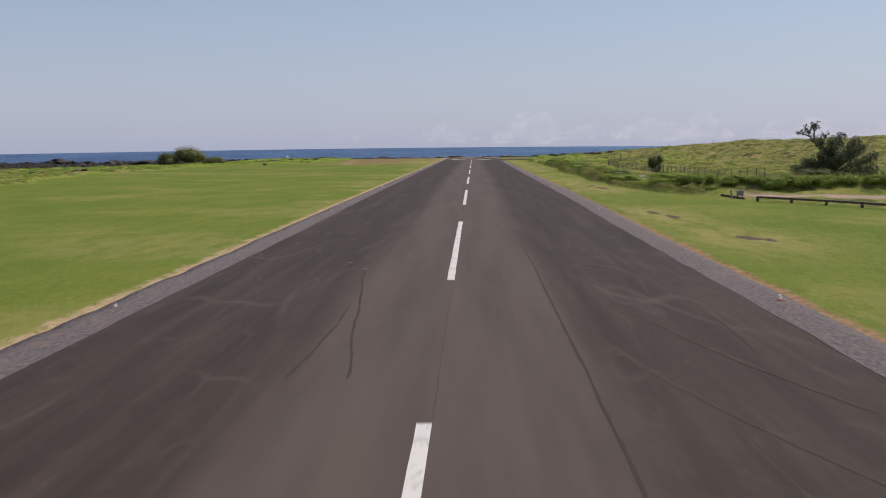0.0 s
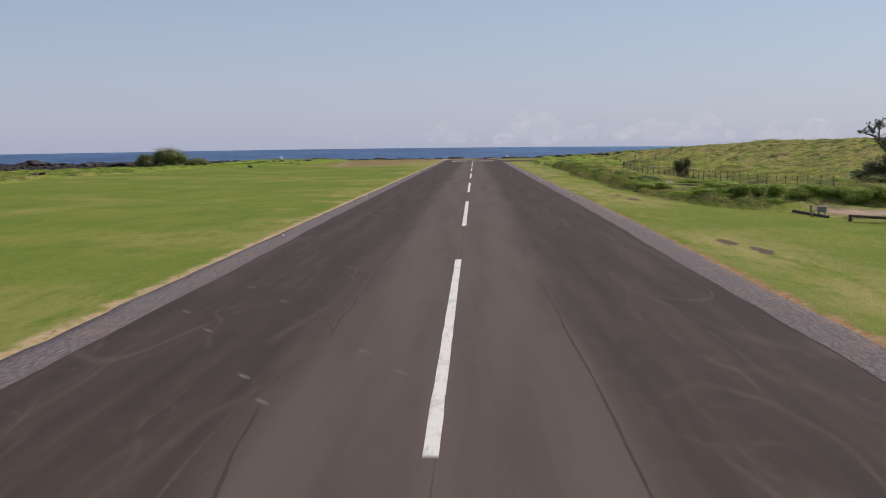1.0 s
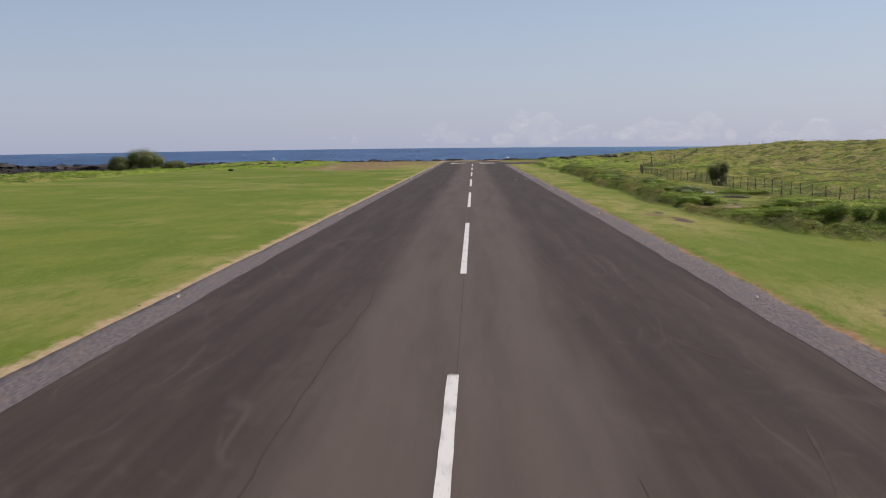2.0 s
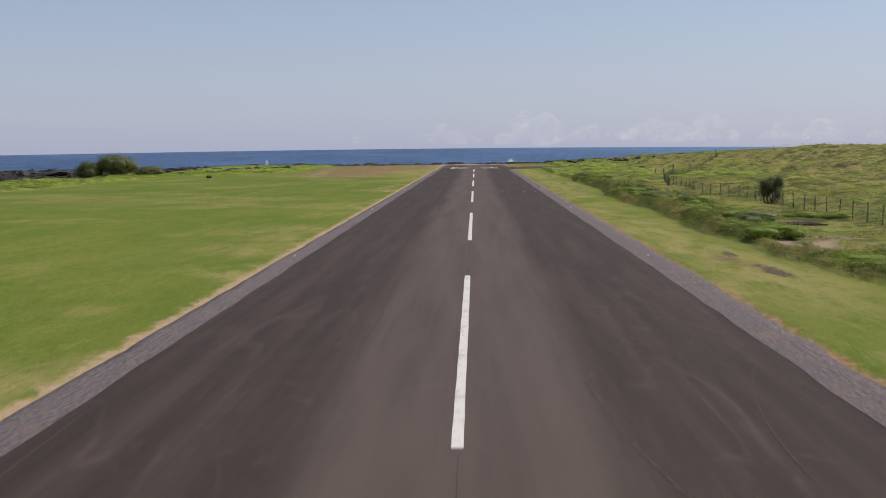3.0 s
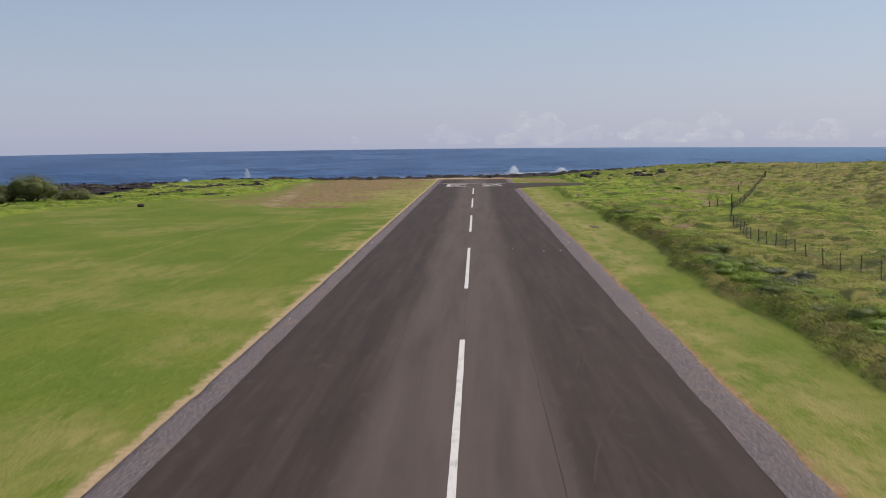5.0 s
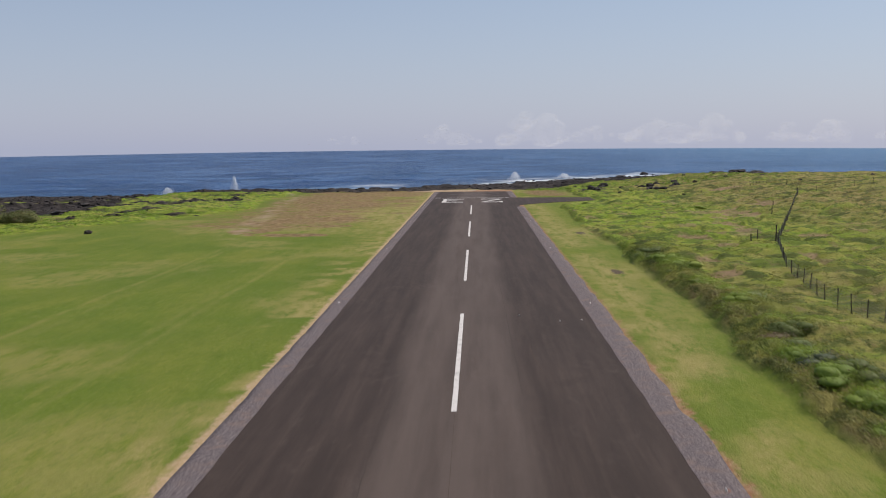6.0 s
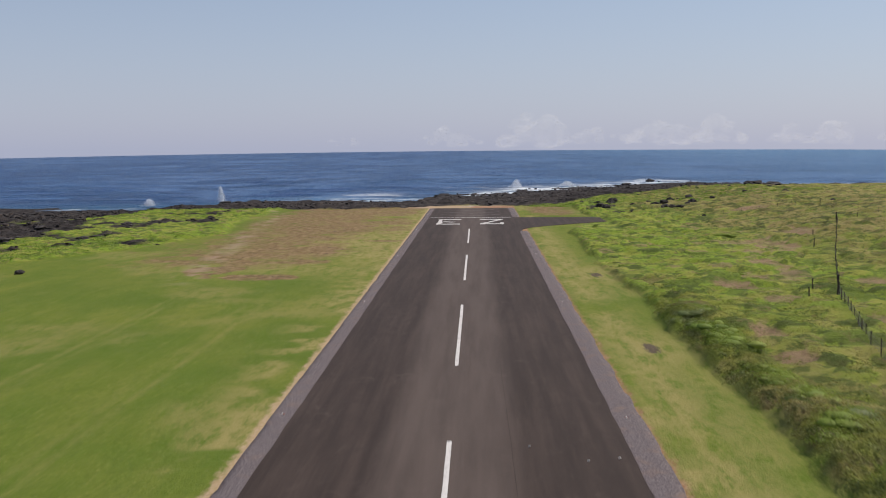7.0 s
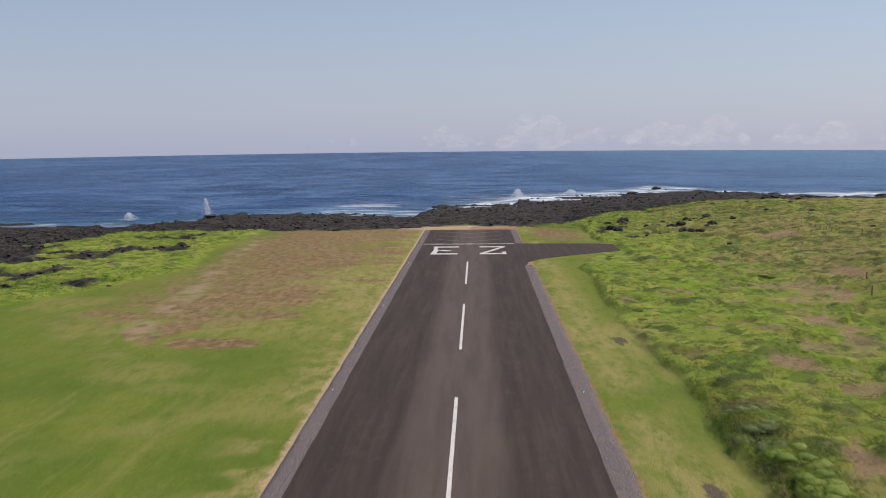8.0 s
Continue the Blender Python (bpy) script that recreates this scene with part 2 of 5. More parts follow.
def land(x, y, grown=True):
    """Height of the ground, with or without its low growth, and the shares of the zones."""
    lava, scrub, dry, bare, track, spots = zones(x, y)
    out = np.maximum(0, np.abs(x) - rim_x(x, y))
    flat = 1.0
    for px, py in ((29.2, 181.6), (31.4, 181.4), (34.0, 181.2), (24.6, 191.5), (31.5, 192.5), (29.0, 112.0), (29.2, 117.0)):
        flat = flat - 0.9 * np.exp(-((x - px) ** 2 + (y - py) ** 2) / 6)
    z = 0.03 + 0.25 * (fbm(x, y, 30, 22) - 0.5) * sstep(0, 12, out)
    z = z + hill(x, y) + scrub * (0.9 * (fbm(x, y, 11, 23) - 0.47) + 0.25 * (fbm(x, y, 1.3, 27, 2) - 0.5)) * sstep(0, 3, out) * (1 - track) * np.clip(flat, 0, 1)
    z = z + berm(x, y) * (1 - track) * np.clip(flat, 0, 1)
    growth_h, tone = plants(x, y, scrub, lava, bare, track)
    if grown:
        z = z + growth_h * np.clip(flat, 0, 1) ** 2 * sstep(0, 3, out)
    u = np.clip((shore_y(x) - y) / np.maximum(60, shore_y(x) - lava_y(x)), -1, 1)
    rough = (np.abs(fbm(x, y, 9, 25) - 0.5) * 4.2 + (fbm(x, y, 2.6, 26) - 0.5) * 1.3) * (0.45 + 0.55 * np.clip(u, 0, 1))
    shelf = (rough + 0.6 * fbm(x, y, 24, 35)) / 0.8
    rough = 0.35 * rough + 0.65 * 0.8 * (np.floor(shelf) + sstep(0.55, 1.0, shelf - np.floor(shelf)) - 0.3)
    rough = rough - 4.2 * sstep(0.30, 0.02, u) * sstep(0.50, 0.66, fbm(x * 0.6, y, 17, 36))
    z = z + lava * (rough - 0.35)
    z = np.where(u < 1, z - 6.3 * sstep(1.05, -0.05, u) * np.clip(lava + 0.3, 0, 1), z)
    z = np.where(y > shore_y(x), z - 6 * sstep(0, 9, y - shore_y(x)), z)
    # the bed of the paved strip lies a little lower than its surface
    bed = sstep(0.1, -0.3, np.abs(x) - rim_x(x, y)) * (y < RUN_END + 2) * (y > -90)
    taxi = (x > 10) * sstep(37, 35, x) * sstep(436, 440, y) * sstep(492, 489.5, y)
    z = z * (1 - np.maximum(bed, taxi)) - 0.12 * bed - 0.05 * taxi * (1 - bed)
    return z, (lava, scrub, dry, bare, tone, track, spots)


# ---- mesh helpers ----
def mesh_from(name, verts, quads):
    """A mesh from an array of vertices and an array of faces that all have as many corners."""
    verts, quads = np.asarray(verts, np.float32), np.asarray(quads, np.int32)
    me = bpy.data.meshes.new(name)
    n, k = quads.shape
    me.vertices.add(len(verts))
    me.vertices.foreach_set("co", verts.ravel())
    me.loops.add(n * k)
    me.loops.foreach_set("vertex_index", quads.ravel())
    me.polygons.add(n)
    me.polygons.foreach_set("loop_start", np.arange(n, dtype=np.int32) * k)
    me.polygons.foreach_set("loop_total", np.full(n, k, np.int32))
    me.update(calc_edges=True)
    return me


def grid_mesh(name, xs, ys, height):
    gx, gy = np.meshgrid(xs, ys)
    z, extra = height(gx, gy)
    verts = np.stack([gx.ravel(), gy.ravel(), np.broadcast_to(z, gx.shape).ravel()], 1)
    w, h = len(xs), len(ys)
    i = (np.arange(h - 1)[:, None] * w + np.arange(w - 1)[None, :]).ravel()
    me = mesh_from(name, verts, np.stack([i, i + 1, i + w + 1, i + w], 1))
    me.polygons.foreach_set("use_smooth", np.ones(len(me.polygons), bool))
    return me, extra


def paint(me, name, channels):
    """Stores up to four shares of material at the vertices."""
    data = np.zeros((len(me.vertices), 4), np.float32)
    for k, c in enumerate(channels):
        data[:, k] = np.asarray(c, np.float32).ravel()
    me.color_attributes.new(name, "FLOAT_COLOR", "POINT").data.foreach_set("color", data.ravel())


def mesh_of(bm, name):
    me = bpy.data.meshes.new(name)
    bm.to_mesh(me)
    bm.free()
    return me


def part(name, data, material, parent=None, label="", smooth=False):
    """Links a bmesh or mesh as one object, under a thing if one is given."""
    me = mesh_of(data, name) if isinstance(data, bmesh.types.BMesh) else data
    if material and not me.materials:
        me.materials.append(material)
    if smooth:
        me.polygons.foreach_set("use_smooth", np.ones(len(me.polygons), bool))
    ob = new(name, me)
    ob.parent = parent
    return tagged(ob, label)


def thing(name, label, category, group="", kind="", at=None):
    ob = new(name)
    if at is not None:
        ob.matrix_basis = at if isinstance(at, Matrix) else Matrix.Translation(at)
    return tagged(ob, label, category, group, kind)


def box(bm, x0, x1, y0, y1, z0, z1, bevel=0.0, m=None):
    r = bmesh.ops.create_cube(bm, size=1)["verts"]
    t = Matrix.Translation(((x0 + x1) / 2, (y0 + y1) / 2, (z0 + z1) / 2)) @ Matrix.Diagonal((x1 - x0, y1 - y0, z1 - z0, 1))
    bmesh.ops.transform(bm, matrix=(m or Matrix()) @ t, verts=r)
    if bevel:
        edges = {e for v in r for e in v.link_edges}
        bmesh.ops.bevel(bm, geom=list(edges), offset=bevel, segments=1, affect="EDGES")
    return bm


def slab(bm, outline, z0, z1):
    """A flat plate with the given outline, counter-clockwise."""
    top = [bm.verts.new((x, y, z1)) for x, y in outline]
    low = [bm.verts.new((x, y, z0)) for x, y in outline]
    bm.faces.new(top)
    for i in range(len(top)):
        j = (i + 1) % len(top)
        bm.faces.new((top[j], top[i], low[i], low[j]))
    return bm


def tube(bm, points, radii, sides=7):
    rings = []
    points = [Vector(p) for p in points]
    for i, p in enumerate(points):
        way = (points[min(i + 1, len(points) - 1)] - points[max(i - 1, 0)]).normalized()
        q = way.to_track_quat("Z", "Y").to_matrix()
        rings.append([bm.verts.new(p + q @ Vector((math.cos(a), math.sin(a), 0)) * radii[i])
                      for a in (2 * math.pi * k / sides for k in range(sides))])
    for a, b in zip(rings, rings[1:]):
        for k in range(sides):
            bm.faces.new((a[k], a[(k + 1) % sides], b[(k + 1) % sides], b[k]))
    bm.faces.new(rings[0][::-1])
    bm.faces.new(rings[-1])
    return bm


def leaves(centres, size, up=0.3, slim=0.45, seed=1, facing=None, loose=0.55):
    """Many small leaf blades, a bent quad each, turned every way or spread on a surface that faces a given way."""
    g = np.random.default_rng(seed)
    n = len(centres)
    size = np.broadcast_to(size, n)[:, None] * (0.7 + 0.6 * g.random((n, 1)))
    a = g.normal(size=(n, 3))
    if facing is None:
        a[:, 2] += up * 2
        b = np.cross(a, g.normal(size=(n, 3)))
    else:
        f = facing / np.maximum(1e-6, np.linalg.norm(facing, axis=1, keepdims=True)) + loose * g.normal(size=(n, 3))
        a = np.cross(f, a)
        b = np.cross(f, a)
    a /= np.maximum(1e-6, np.linalg.norm(a, axis=1, keepdims=True))
    b /= np.maximum(1e-6, np.linalg.norm(b, axis=1, keepdims=True))
    c = np.cross(a, b) * 0.15
    v = np.stack([centres, centres + size * (0.5 * a + slim * b + c), centres + size * a, centres + size * (0.5 * a - slim * b + c)], 1).reshape(-1, 3)
    return v, np.arange(n * 4).reshape(n, 4)


# ---- materials ----
class Nodes:
    """Small helper that writes node trees."""

    def __init__(self, name, rough=0.8, metal=0.0, spec=0.5):
        self.mat = bpy.data.materials.new(name)
        self.mat.use_nodes = True
        self.t = self.mat.node_tree
        self.p = self.t.nodes["Principled BSDF"]
        self.p.inputs["Roughness"].default_value = rough
        self.p.inputs["Metallic"].default_value = metal
        self.p.inputs["Specular IOR Level"].default_value = spec
        self.co = self.t.nodes.new("ShaderNodeTexCoord").outputs["Object"]

    def put(self, socket, value):
        if isinstance(value, bpy.types.NodeSocket):
            self.t.links.new(value, socket)
        else:
            socket.default_value = value

    def noise(self, scale, detail=4, stretch=(1, 1, 1), rough=0.55, distort=0.0, co=None):
        m = self.t.nodes.new("ShaderNodeMapping")
        m.inputs["Scale"].default_value = stretch
        self.put(m.inputs["Vector"], co or self.co)
        n = self.t.nodes.new("ShaderNodeTexNoise")
        self.put(n.inputs["Vector"], m.outputs[0])
        n.inputs["Scale"].default_value, n.inputs["Detail"].default_value = scale, detail
        n.inputs["Roughness"].default_value, n.inputs["Distortion"].default_value = rough, distort
        return n.outputs["Fac"]

    def math(self, op, a, b=0.0):
        n = self.t.nodes.new("ShaderNodeMath")
        n.operation = op
        self.put(n.inputs[0], a)
        self.put(n.inputs[1], b)
        return n.outputs[0]

    def ramp(self, fac, lo, hi, a=0.0, b=1.0):
        n = self.t.nodes.new("ShaderNodeMapRange")
        n.interpolation_type = "SMOOTHSTEP"
        self.put(n.inputs["Value"], fac)
        for k, v in (("From Min", lo), ("From Max", hi), ("To Min", a), ("To Max", b)):
            n.inputs[k].default_value = v
        return n.outputs[0]

    def mix(self, fac, a, b, kind="MIX"):
        n = self.t.nodes.new("ShaderNodeMix")
        n.data_type, n.blend_type = "RGBA", kind
        self.put(n.inputs["Factor"], fac)
        self.put(n.inputs["A"], a if isinstance(a, bpy.types.NodeSocket) else (*a, 1))
        self.put(n.inputs["B"], b if isinstance(b, bpy.types.NodeSocket) else (*b, 1))
        return n.outputs["Result"]

    def share(self, name):
        a = self.t.nodes.new("ShaderNodeAttribute")
        a.attribute_name = name
        s = self.t.nodes.new("ShaderNodeSeparateColor")
        self.t.links.new(a.outputs["Color"], s.inputs[0])
        return (*s.outputs[:3], a.outputs["Alpha"])

    def axis(self):
        s = self.t.nodes.new("ShaderNodeSeparateXYZ")
        self.t.links.new(self.co, s.inputs[0])
        return s.outputs

    def island(self):
        return self.t.nodes.new("ShaderNodeNewGeometry").outputs["Random Per Island"]

    def one(self):
        return self.t.nodes.new("ShaderNodeObjectInfo").outputs["Random"]

    def bump(self, height, depth, strength=1.0):
        n = self.t.nodes.new("ShaderNodeBump")
        n.inputs["Strength"].default_value, n.inputs["Distance"].default_value = strength, depth
        self.put(n.inputs["Height"], height)
        self.t.links.new(n.outputs[0], self.p.inputs["Normal"])

    def color(self, c):
        self.put(self.p.inputs["Base Color"], c if isinstance(c, bpy.types.NodeSocket) else (*c, 1))
        return self.mat


def wild_colour(m, tone, dry):
    """Green, lush, straw and dark plants side by side; olive and tan where it is dry."""
    c = m.mix(m.ramp(m.noise(0.12, 5, rough=0.65), 0.40, 0.60), (0.180, 0.238, 0.028), (0.275, 0.290, 0.056))
    c = m.mix(m.ramp(tone, 0.50, 0.56), c, (0.190, 0.268, 0.032))
    c = m.mix(m.ramp(tone, 0.70, 0.75), c, (0.142, 0.192, 0.030))
    c = m.mix(m.ramp(tone, 0.90, 0.94), c, (0.086, 0.118, 0.025))
    c = m.mix(m.ramp(tone, 0.08, 0.05), c, (0.240, 0.205, 0.085))
    olive = m.mix(m.ramp(tone, 0.40, 0.50), (0.265, 0.218, 0.082), (0.200, 0.188, 0.052))
    olive = m.mix(m.ramp(tone, 0.66, 0.72), olive, (0.135, 0.120, 0.042))
    olive = m.mix(m.ramp(tone, 0.84, 0.88), olive, (0.082, 0.078, 0.028))
    c = m.mix(m.math("MULTIPLY", dry, m.ramp(m.noise(0.16, 5, rough=0.7), 0.36, 0.56, 0.25, 1.0)), c, olive)
    c = m.mix(m.ramp(m.noise(0.30, 7, (1, 0.8, 1), 0.74, 0.5), 0.54, 0.62, 0, 0.66), c, (0.185, 0.140, 0.070))
    return m.mix(m.ramp(m.noise(0.55, 7, (1, 0.8, 1), 0.76, 0.3), 0.49, 0.59, 0, 0.78), c, (0.072, 0.096, 0.022))


def ground_material():
    m = Nodes("ground", 0.95, spec=0.1)
    lava, scrub, dry, bare = m.share("zone")
    tone, track, spots, _ = m.share("wear")
    fine, mid, big = m.noise(9, 5), m.noise(0.8, 6, (1, 0.4, 1)), m.noise(0.05, 4, (1, 0.5, 1))
    mow = m.noise(0.35, 3, (1, 0.10, 1))
    patch, weave = m.noise(0.13, 6, (1, 0.45, 1), rough=0.6), m.noise(1.5, 6, (1, 0.13, 1), rough=0.7)
    lawn = m.mix(m.ramp(big, 0.35, 0.65), (0.114, 0.150, 0.018), (0.152, 0.172, 0.027))
    lawn = m.mix(m.ramp(mow, 0.46, 0.66, 0, 0.38), lawn, (0.170, 0.182, 0.036))
    lawn = m.mix(m.ramp(patch, 0.40, 0.62, 0, 0.75), lawn, (0.084, 0.134, 0.013))
    lawn = m.mix(m.ramp(mid, 0.50, 0.70, 0, 0.45), lawn, (0.080, 0.120, 0.013))
    lawn = m.mix(m.ramp(weave, 0.52, 0.68, 0, 0.36), lawn, (0.215, 0.208, 0.050))
    lawn = m.mix(m.ramp(m.noise(4.5, 5, (1, 0.3, 1), 0.7), 0.50, 0.64, 0, 0.45), lawn, (0.078, 0.118, 0.012))
    lawn = m.mix(m.ramp(m.noise(2.6, 7, (1, 0.6, 1), 0.8), 0.53, 0.62, 0, 0.55), lawn, (0.066, 0.104, 0.010))
    lawn = m.mix(m.ramp(m.noise(3.3, 7, (1, 0.5, 1), 0.8), 0.55, 0.63, 0, 0.5), lawn, (0.235, 0.235, 0.060))
    y = m.axis()[1]
    lush = m.math("MULTIPLY", m.math("MULTIPLY", m.ramp(y, 200, 280), m.ramp(y, 375, 335)), m.ramp(m.noise(0.09, 5, (1, 0.5, 1)), 0.40, 0.60, 0.05, 0.48))
    lawn = m.mix(lush, lawn, (0.076, 0.122, 0.014))
    straw = m.math("MULTIPLY", m.math("ADD", 0.05, dry), m.ramp(m.noise(0.60, 8, (1, 0.30, 1), 0.76), 0.34, 0.57, 0.0, 0.92))
    lawn = m.mix(straw, lawn, m.mix(m.ramp(fine, 0.35, 0.65), (0.300, 0.245, 0.095), (0.220, 0.200, 0.064)))
    green = m.mix(scrub, lawn, wild_colour(m, tone, dry))
    soil = m.mix(m.ramp(mid, 0.35, 0.7), (0.165, 0.098, 0.052), (0.280, 0.185, 0.102))
    soil = m.mix(m.ramp(m.noise(0.9, 7, (1, 0.8, 1), 0.75, 0.6), 0.50, 0.60, 0, 0.7), soil, (0.090, 0.055, 0.034))
    soil = m.mix(m.math("MULTIPLY", scrub, 0.8), soil, m.mix(m.ramp(fine, 0.35, 0.7), (0.350, 0.225, 0.150), (0.250, 0.165, 0.108)))
    soil = m.mix(m.ramp(fine, 0.5, 0.7, 0, 0.35), soil, (0.085, 0.060, 0.045))
    ragged = m.math("ADD", m.math("MULTIPLY", bare, 0.40), m.math("MULTIPLY", m.noise(0.17, 9, (1, 0.8, 1), rough=0.74, distort=0.4), 1.0))
    c = m.mix(m.math("MULTIPLY", m.ramp(bare, 0.0, 0.3), m.ramp(ragged, 0.62, 0.92, 0, 0.88)), green, soil)
    blots = m.math("ADD", spots, m.math("MULTIPLY", m.math("SUBTRACT", m.noise(0.9, 6, (1, 0.35, 1), 0.7), 0.5), 1.5))
    c = m.mix(m.ramp(blots, 0.50, 0.72, 0, 0.92), c, m.mix(m.ramp(fine, 0.4, 0.65), (0.055, 0.042, 0.034), (0.13, 0.098, 0.072)))
    c = m.mix(track, c, m.mix(m.ramp(mid, 0.35, 0.65), (0.45, 0.325, 0.25), (0.35, 0.255, 0.19)))
    # bare sandy seam along the shoulder, red-brown on one side and pale on the other
    x = m.axis()[0]
    right = m.ramp(x, -1, 1)
    seam = m.math("SUBTRACT", m.math("ABSOLUTE", x), m.math("ADD", 13.2, m.math("MULTIPLY", m.ramp(y, 60, 130), m.math("ADD", 0.14, m.math("MULTIPLY", right, 0.22)))))
    seam = m.math("ADD", seam, m.math("MULTIPLY", m.math("SUBTRACT", m.noise(0.8, 9, (1, 0.6, 1), 0.8), 0.5), 2.9))
    seam = m.math("ADD", seam, m.math("MULTIPLY", right, 0.12))
    seam = m.math("MULTIPLY", m.ramp(seam, 0.60, 0.0), m.ramp(y, 546, 543))
    sand = m.mix(right, m.mix(m.ramp(m.noise(3, 5), 0.4, 0.6), (0.42, 0.300, 0.200), (0.33, 0.235, 0.130)), m.mix(m.ramp(m.noise(2.2, 6), 0.42, 0.58), (0.26, 0.125, 0.075), (0.34, 0.215, 0.130)))
    c = m.mix(m.math("MULTIPLY", seam, 0.9), c, sand)
    rock = m.mix(m.ramp(m.noise(0.5, 6), 0.35, 0.7), (0.018, 0.016, 0.016), (0.064, 0.054, 0.050))
    rock = m.mix(m.ramp(m.noise(3.0, 5), 0.55, 0.7, 0, 0.6), rock, (0.092, 0.076, 0.066))
    c = m.mix(lava, c, rock)
    tangle = m.math("MULTIPLY", m.math("ADD", m.noise(1.3, 6, rough=0.7), m.noise(3.5, 5, rough=0.75)), m.math("MULTIPLY", scrub, 1.15))
    relief = m.math("ADD", m.math("MULTIPLY", fine, 0.4), m.math("MULTIPLY", mid, m.math("ADD", 0.6, m.math("MULTIPLY", lava, 2.0))))
    m.bump(m.math("ADD", relief, tangle), 0.25, 0.9)
    return m.color(c)


def asphalt_material(name, shade, lane=0.0):
    """Dark worn asphalt; with lane, a paler middle lane between two joints, wheel swirls beside it."""
    m = Nodes(name, 0.84, spec=0.20)
    x = m.math("ABSOLUTE", m.axis()[0])
    streak = m.noise(0.9, 5, (1, 0.045, 1), 0.6)
    blot = m.noise(0.30, 7, (1, 0.6, 1), 0.68, 1.2)
    grit = m.noise(60, 3)
    dark, mid, pale = [tuple(v * shade for v in c) for c in ((0.0305, 0.0203, 0.0158), (0.0560, 0.0385, 0.0305), (0.110, 0.0830, 0.0700))]
    c = m.mix(m.ramp(streak, 0.30, 0.72), dark, mid)
    c = m.mix(m.ramp(m.noise(3.2, 4, (1, 0.02, 1), 0.65), 0.40, 0.68, 0, 0.32), c, dark)
    c = m.mix(m.ramp(blot, 0.50, 0.66, 0, 0.50), c, dark)
    c = m.mix(m.ramp(m.noise(0.55, 7, (1, 0.5, 1), 0.7, 1.5), 0.56, 0.70, 0, 0.25), c, pale)
    if lane:
        beside = m.math("MULTIPLY", m.ramp(x, 4.2, 5.2), m.ramp(m.axis()[1], 60, 190, 1.0, 0.0))
        for scale, band, deep in ((0.13, 0.006, 0.34), (0.20, 0.006, 0.30), (0.09, 0.005, 0.32), (0.27, 0.007, 0.24)):
            swirl = m.math("ABSOLUTE", m.math("SUBTRACT", m.noise(scale, 2, (1, 0.20, 1), 0.4), 0.5))
            swirl = m.math("MULTIPLY", m.ramp(swirl, 0.0, band * 2, deep, 0), m.ramp(m.noise(0.07 + scale, 3, (1, 0.4, 1)), 0.44, 0.62))
            c = m.mix(m.math("MULTIPLY", swirl, beside), c, pale)
        band = m.ramp(m.math("ADD", x, m.math("MULTIPLY", m.noise(0.35, 4, (1, 0.10, 1)), 1.4)), 3.6, 6.0, lane, 0)
        band = m.math("MULTIPLY", band, m.ramp(m.noise(0.6, 5, (1, 0.06, 1), 0.6), 0.30, 0.65, 0.55, 1.0))
        c = m.mix(band, c, pale)
    c = m.mix(m.ramp(grit, 0.55, 0.72, 0, 0.35), c, pale)
    m.bump(grit, 0.01, 0.6)
    return m.color(c)


def chip_material():
    m = Nodes("chip_seal", 0.95, spec=0.15)
    g = m.noise(6.5, 7, rough=0.8)
    c = m.mix(m.ramp(g, 0.40, 0.62), (0.062, 0.051, 0.053), (0.215, 0.180, 0.182))
    c = m.mix(m.ramp(m.noise(0.7, 4), 0.5, 0.75, 0, 0.6), c, (0.20, 0.135, 0.105))
    c = m.mix(m.ramp(m.noise(1.7, 4), 0.55, 0.75, 0, 0.5), c, (0.055, 0.05, 0.05))
    m.bump(g, 0.06, 0.9)
    return m.color(c)


def paint_material(name, tone, under=(0.09, 0.08, 0.075), worn=0.5):
    m = Nodes(name, 0.7, spec=0.3)
    c = m.mix(m.ramp(m.noise(1.6, 6, (1, 0.4, 1), 0.7), worn, worn + 0.16), tone, tuple(0.72 * v for v in tone))
    c = m.mix(m.ramp(m.noise(7, 6, (1, 0.35, 1), 0.75), worn + 0.08, worn + 0.2, 0, 0.85), c, under)
    return m.color(c)


def thin_leaf(m, col, through):
    """Leaves let a share of the light through."""
    m.bump(m.noise(7, 5, rough=0.7), 0.03, 0.6)
    m.color(col)
    t = m.t.nodes.new("ShaderNodeBsdfTranslucent")
    m.put(t.inputs["Color"], col)
    s = m.t.nodes.new("ShaderNodeMixShader")
    s.inputs[0].default_value = through
    m.t.links.new(m.p.outputs[0], s.inputs[1])
    m.t.links.new(t.outputs[0], s.inputs[2])
    m.t.links.new(s.outputs[0], m.t.nodes["Material Output"].inputs["Surface"])
    return m.mat


def foliage(name, a, b, c, odd=(0.22, 0.19, 0.08), share=0.12, scale=0.25, through=0.42):
    m = Nodes(name, 0.6, spec=0.25)
    col = m.mix(m.ramp(m.noise(scale, 4), 0.35, 0.65), a, b)
    col = m.mix(m.ramp(m.island(), 0.0, 1.0, 0, 0.75), col, c)
    return thin_leaf(m, m.mix(m.ramp(m.island(), 1 - share, 1 - share * 0.6), col, odd), through)


def scrub_material():
    """Leaves in the tone of the plant that they belong to, each a little lighter or darker."""
    m = Nodes("scrub_leaves", 0.6, spec=0.2)
    tone, dry, _, _ = m.share("plant")
    col = wild_colour(m, tone, dry)
    col = m.mix(m.ramp(m.island(), 0.3, 1.0, 0, 0.45), col, m.mix(0.5, col, (0.36, 0.40, 0.10)))
    return thin_leaf(m, col, 0.42)


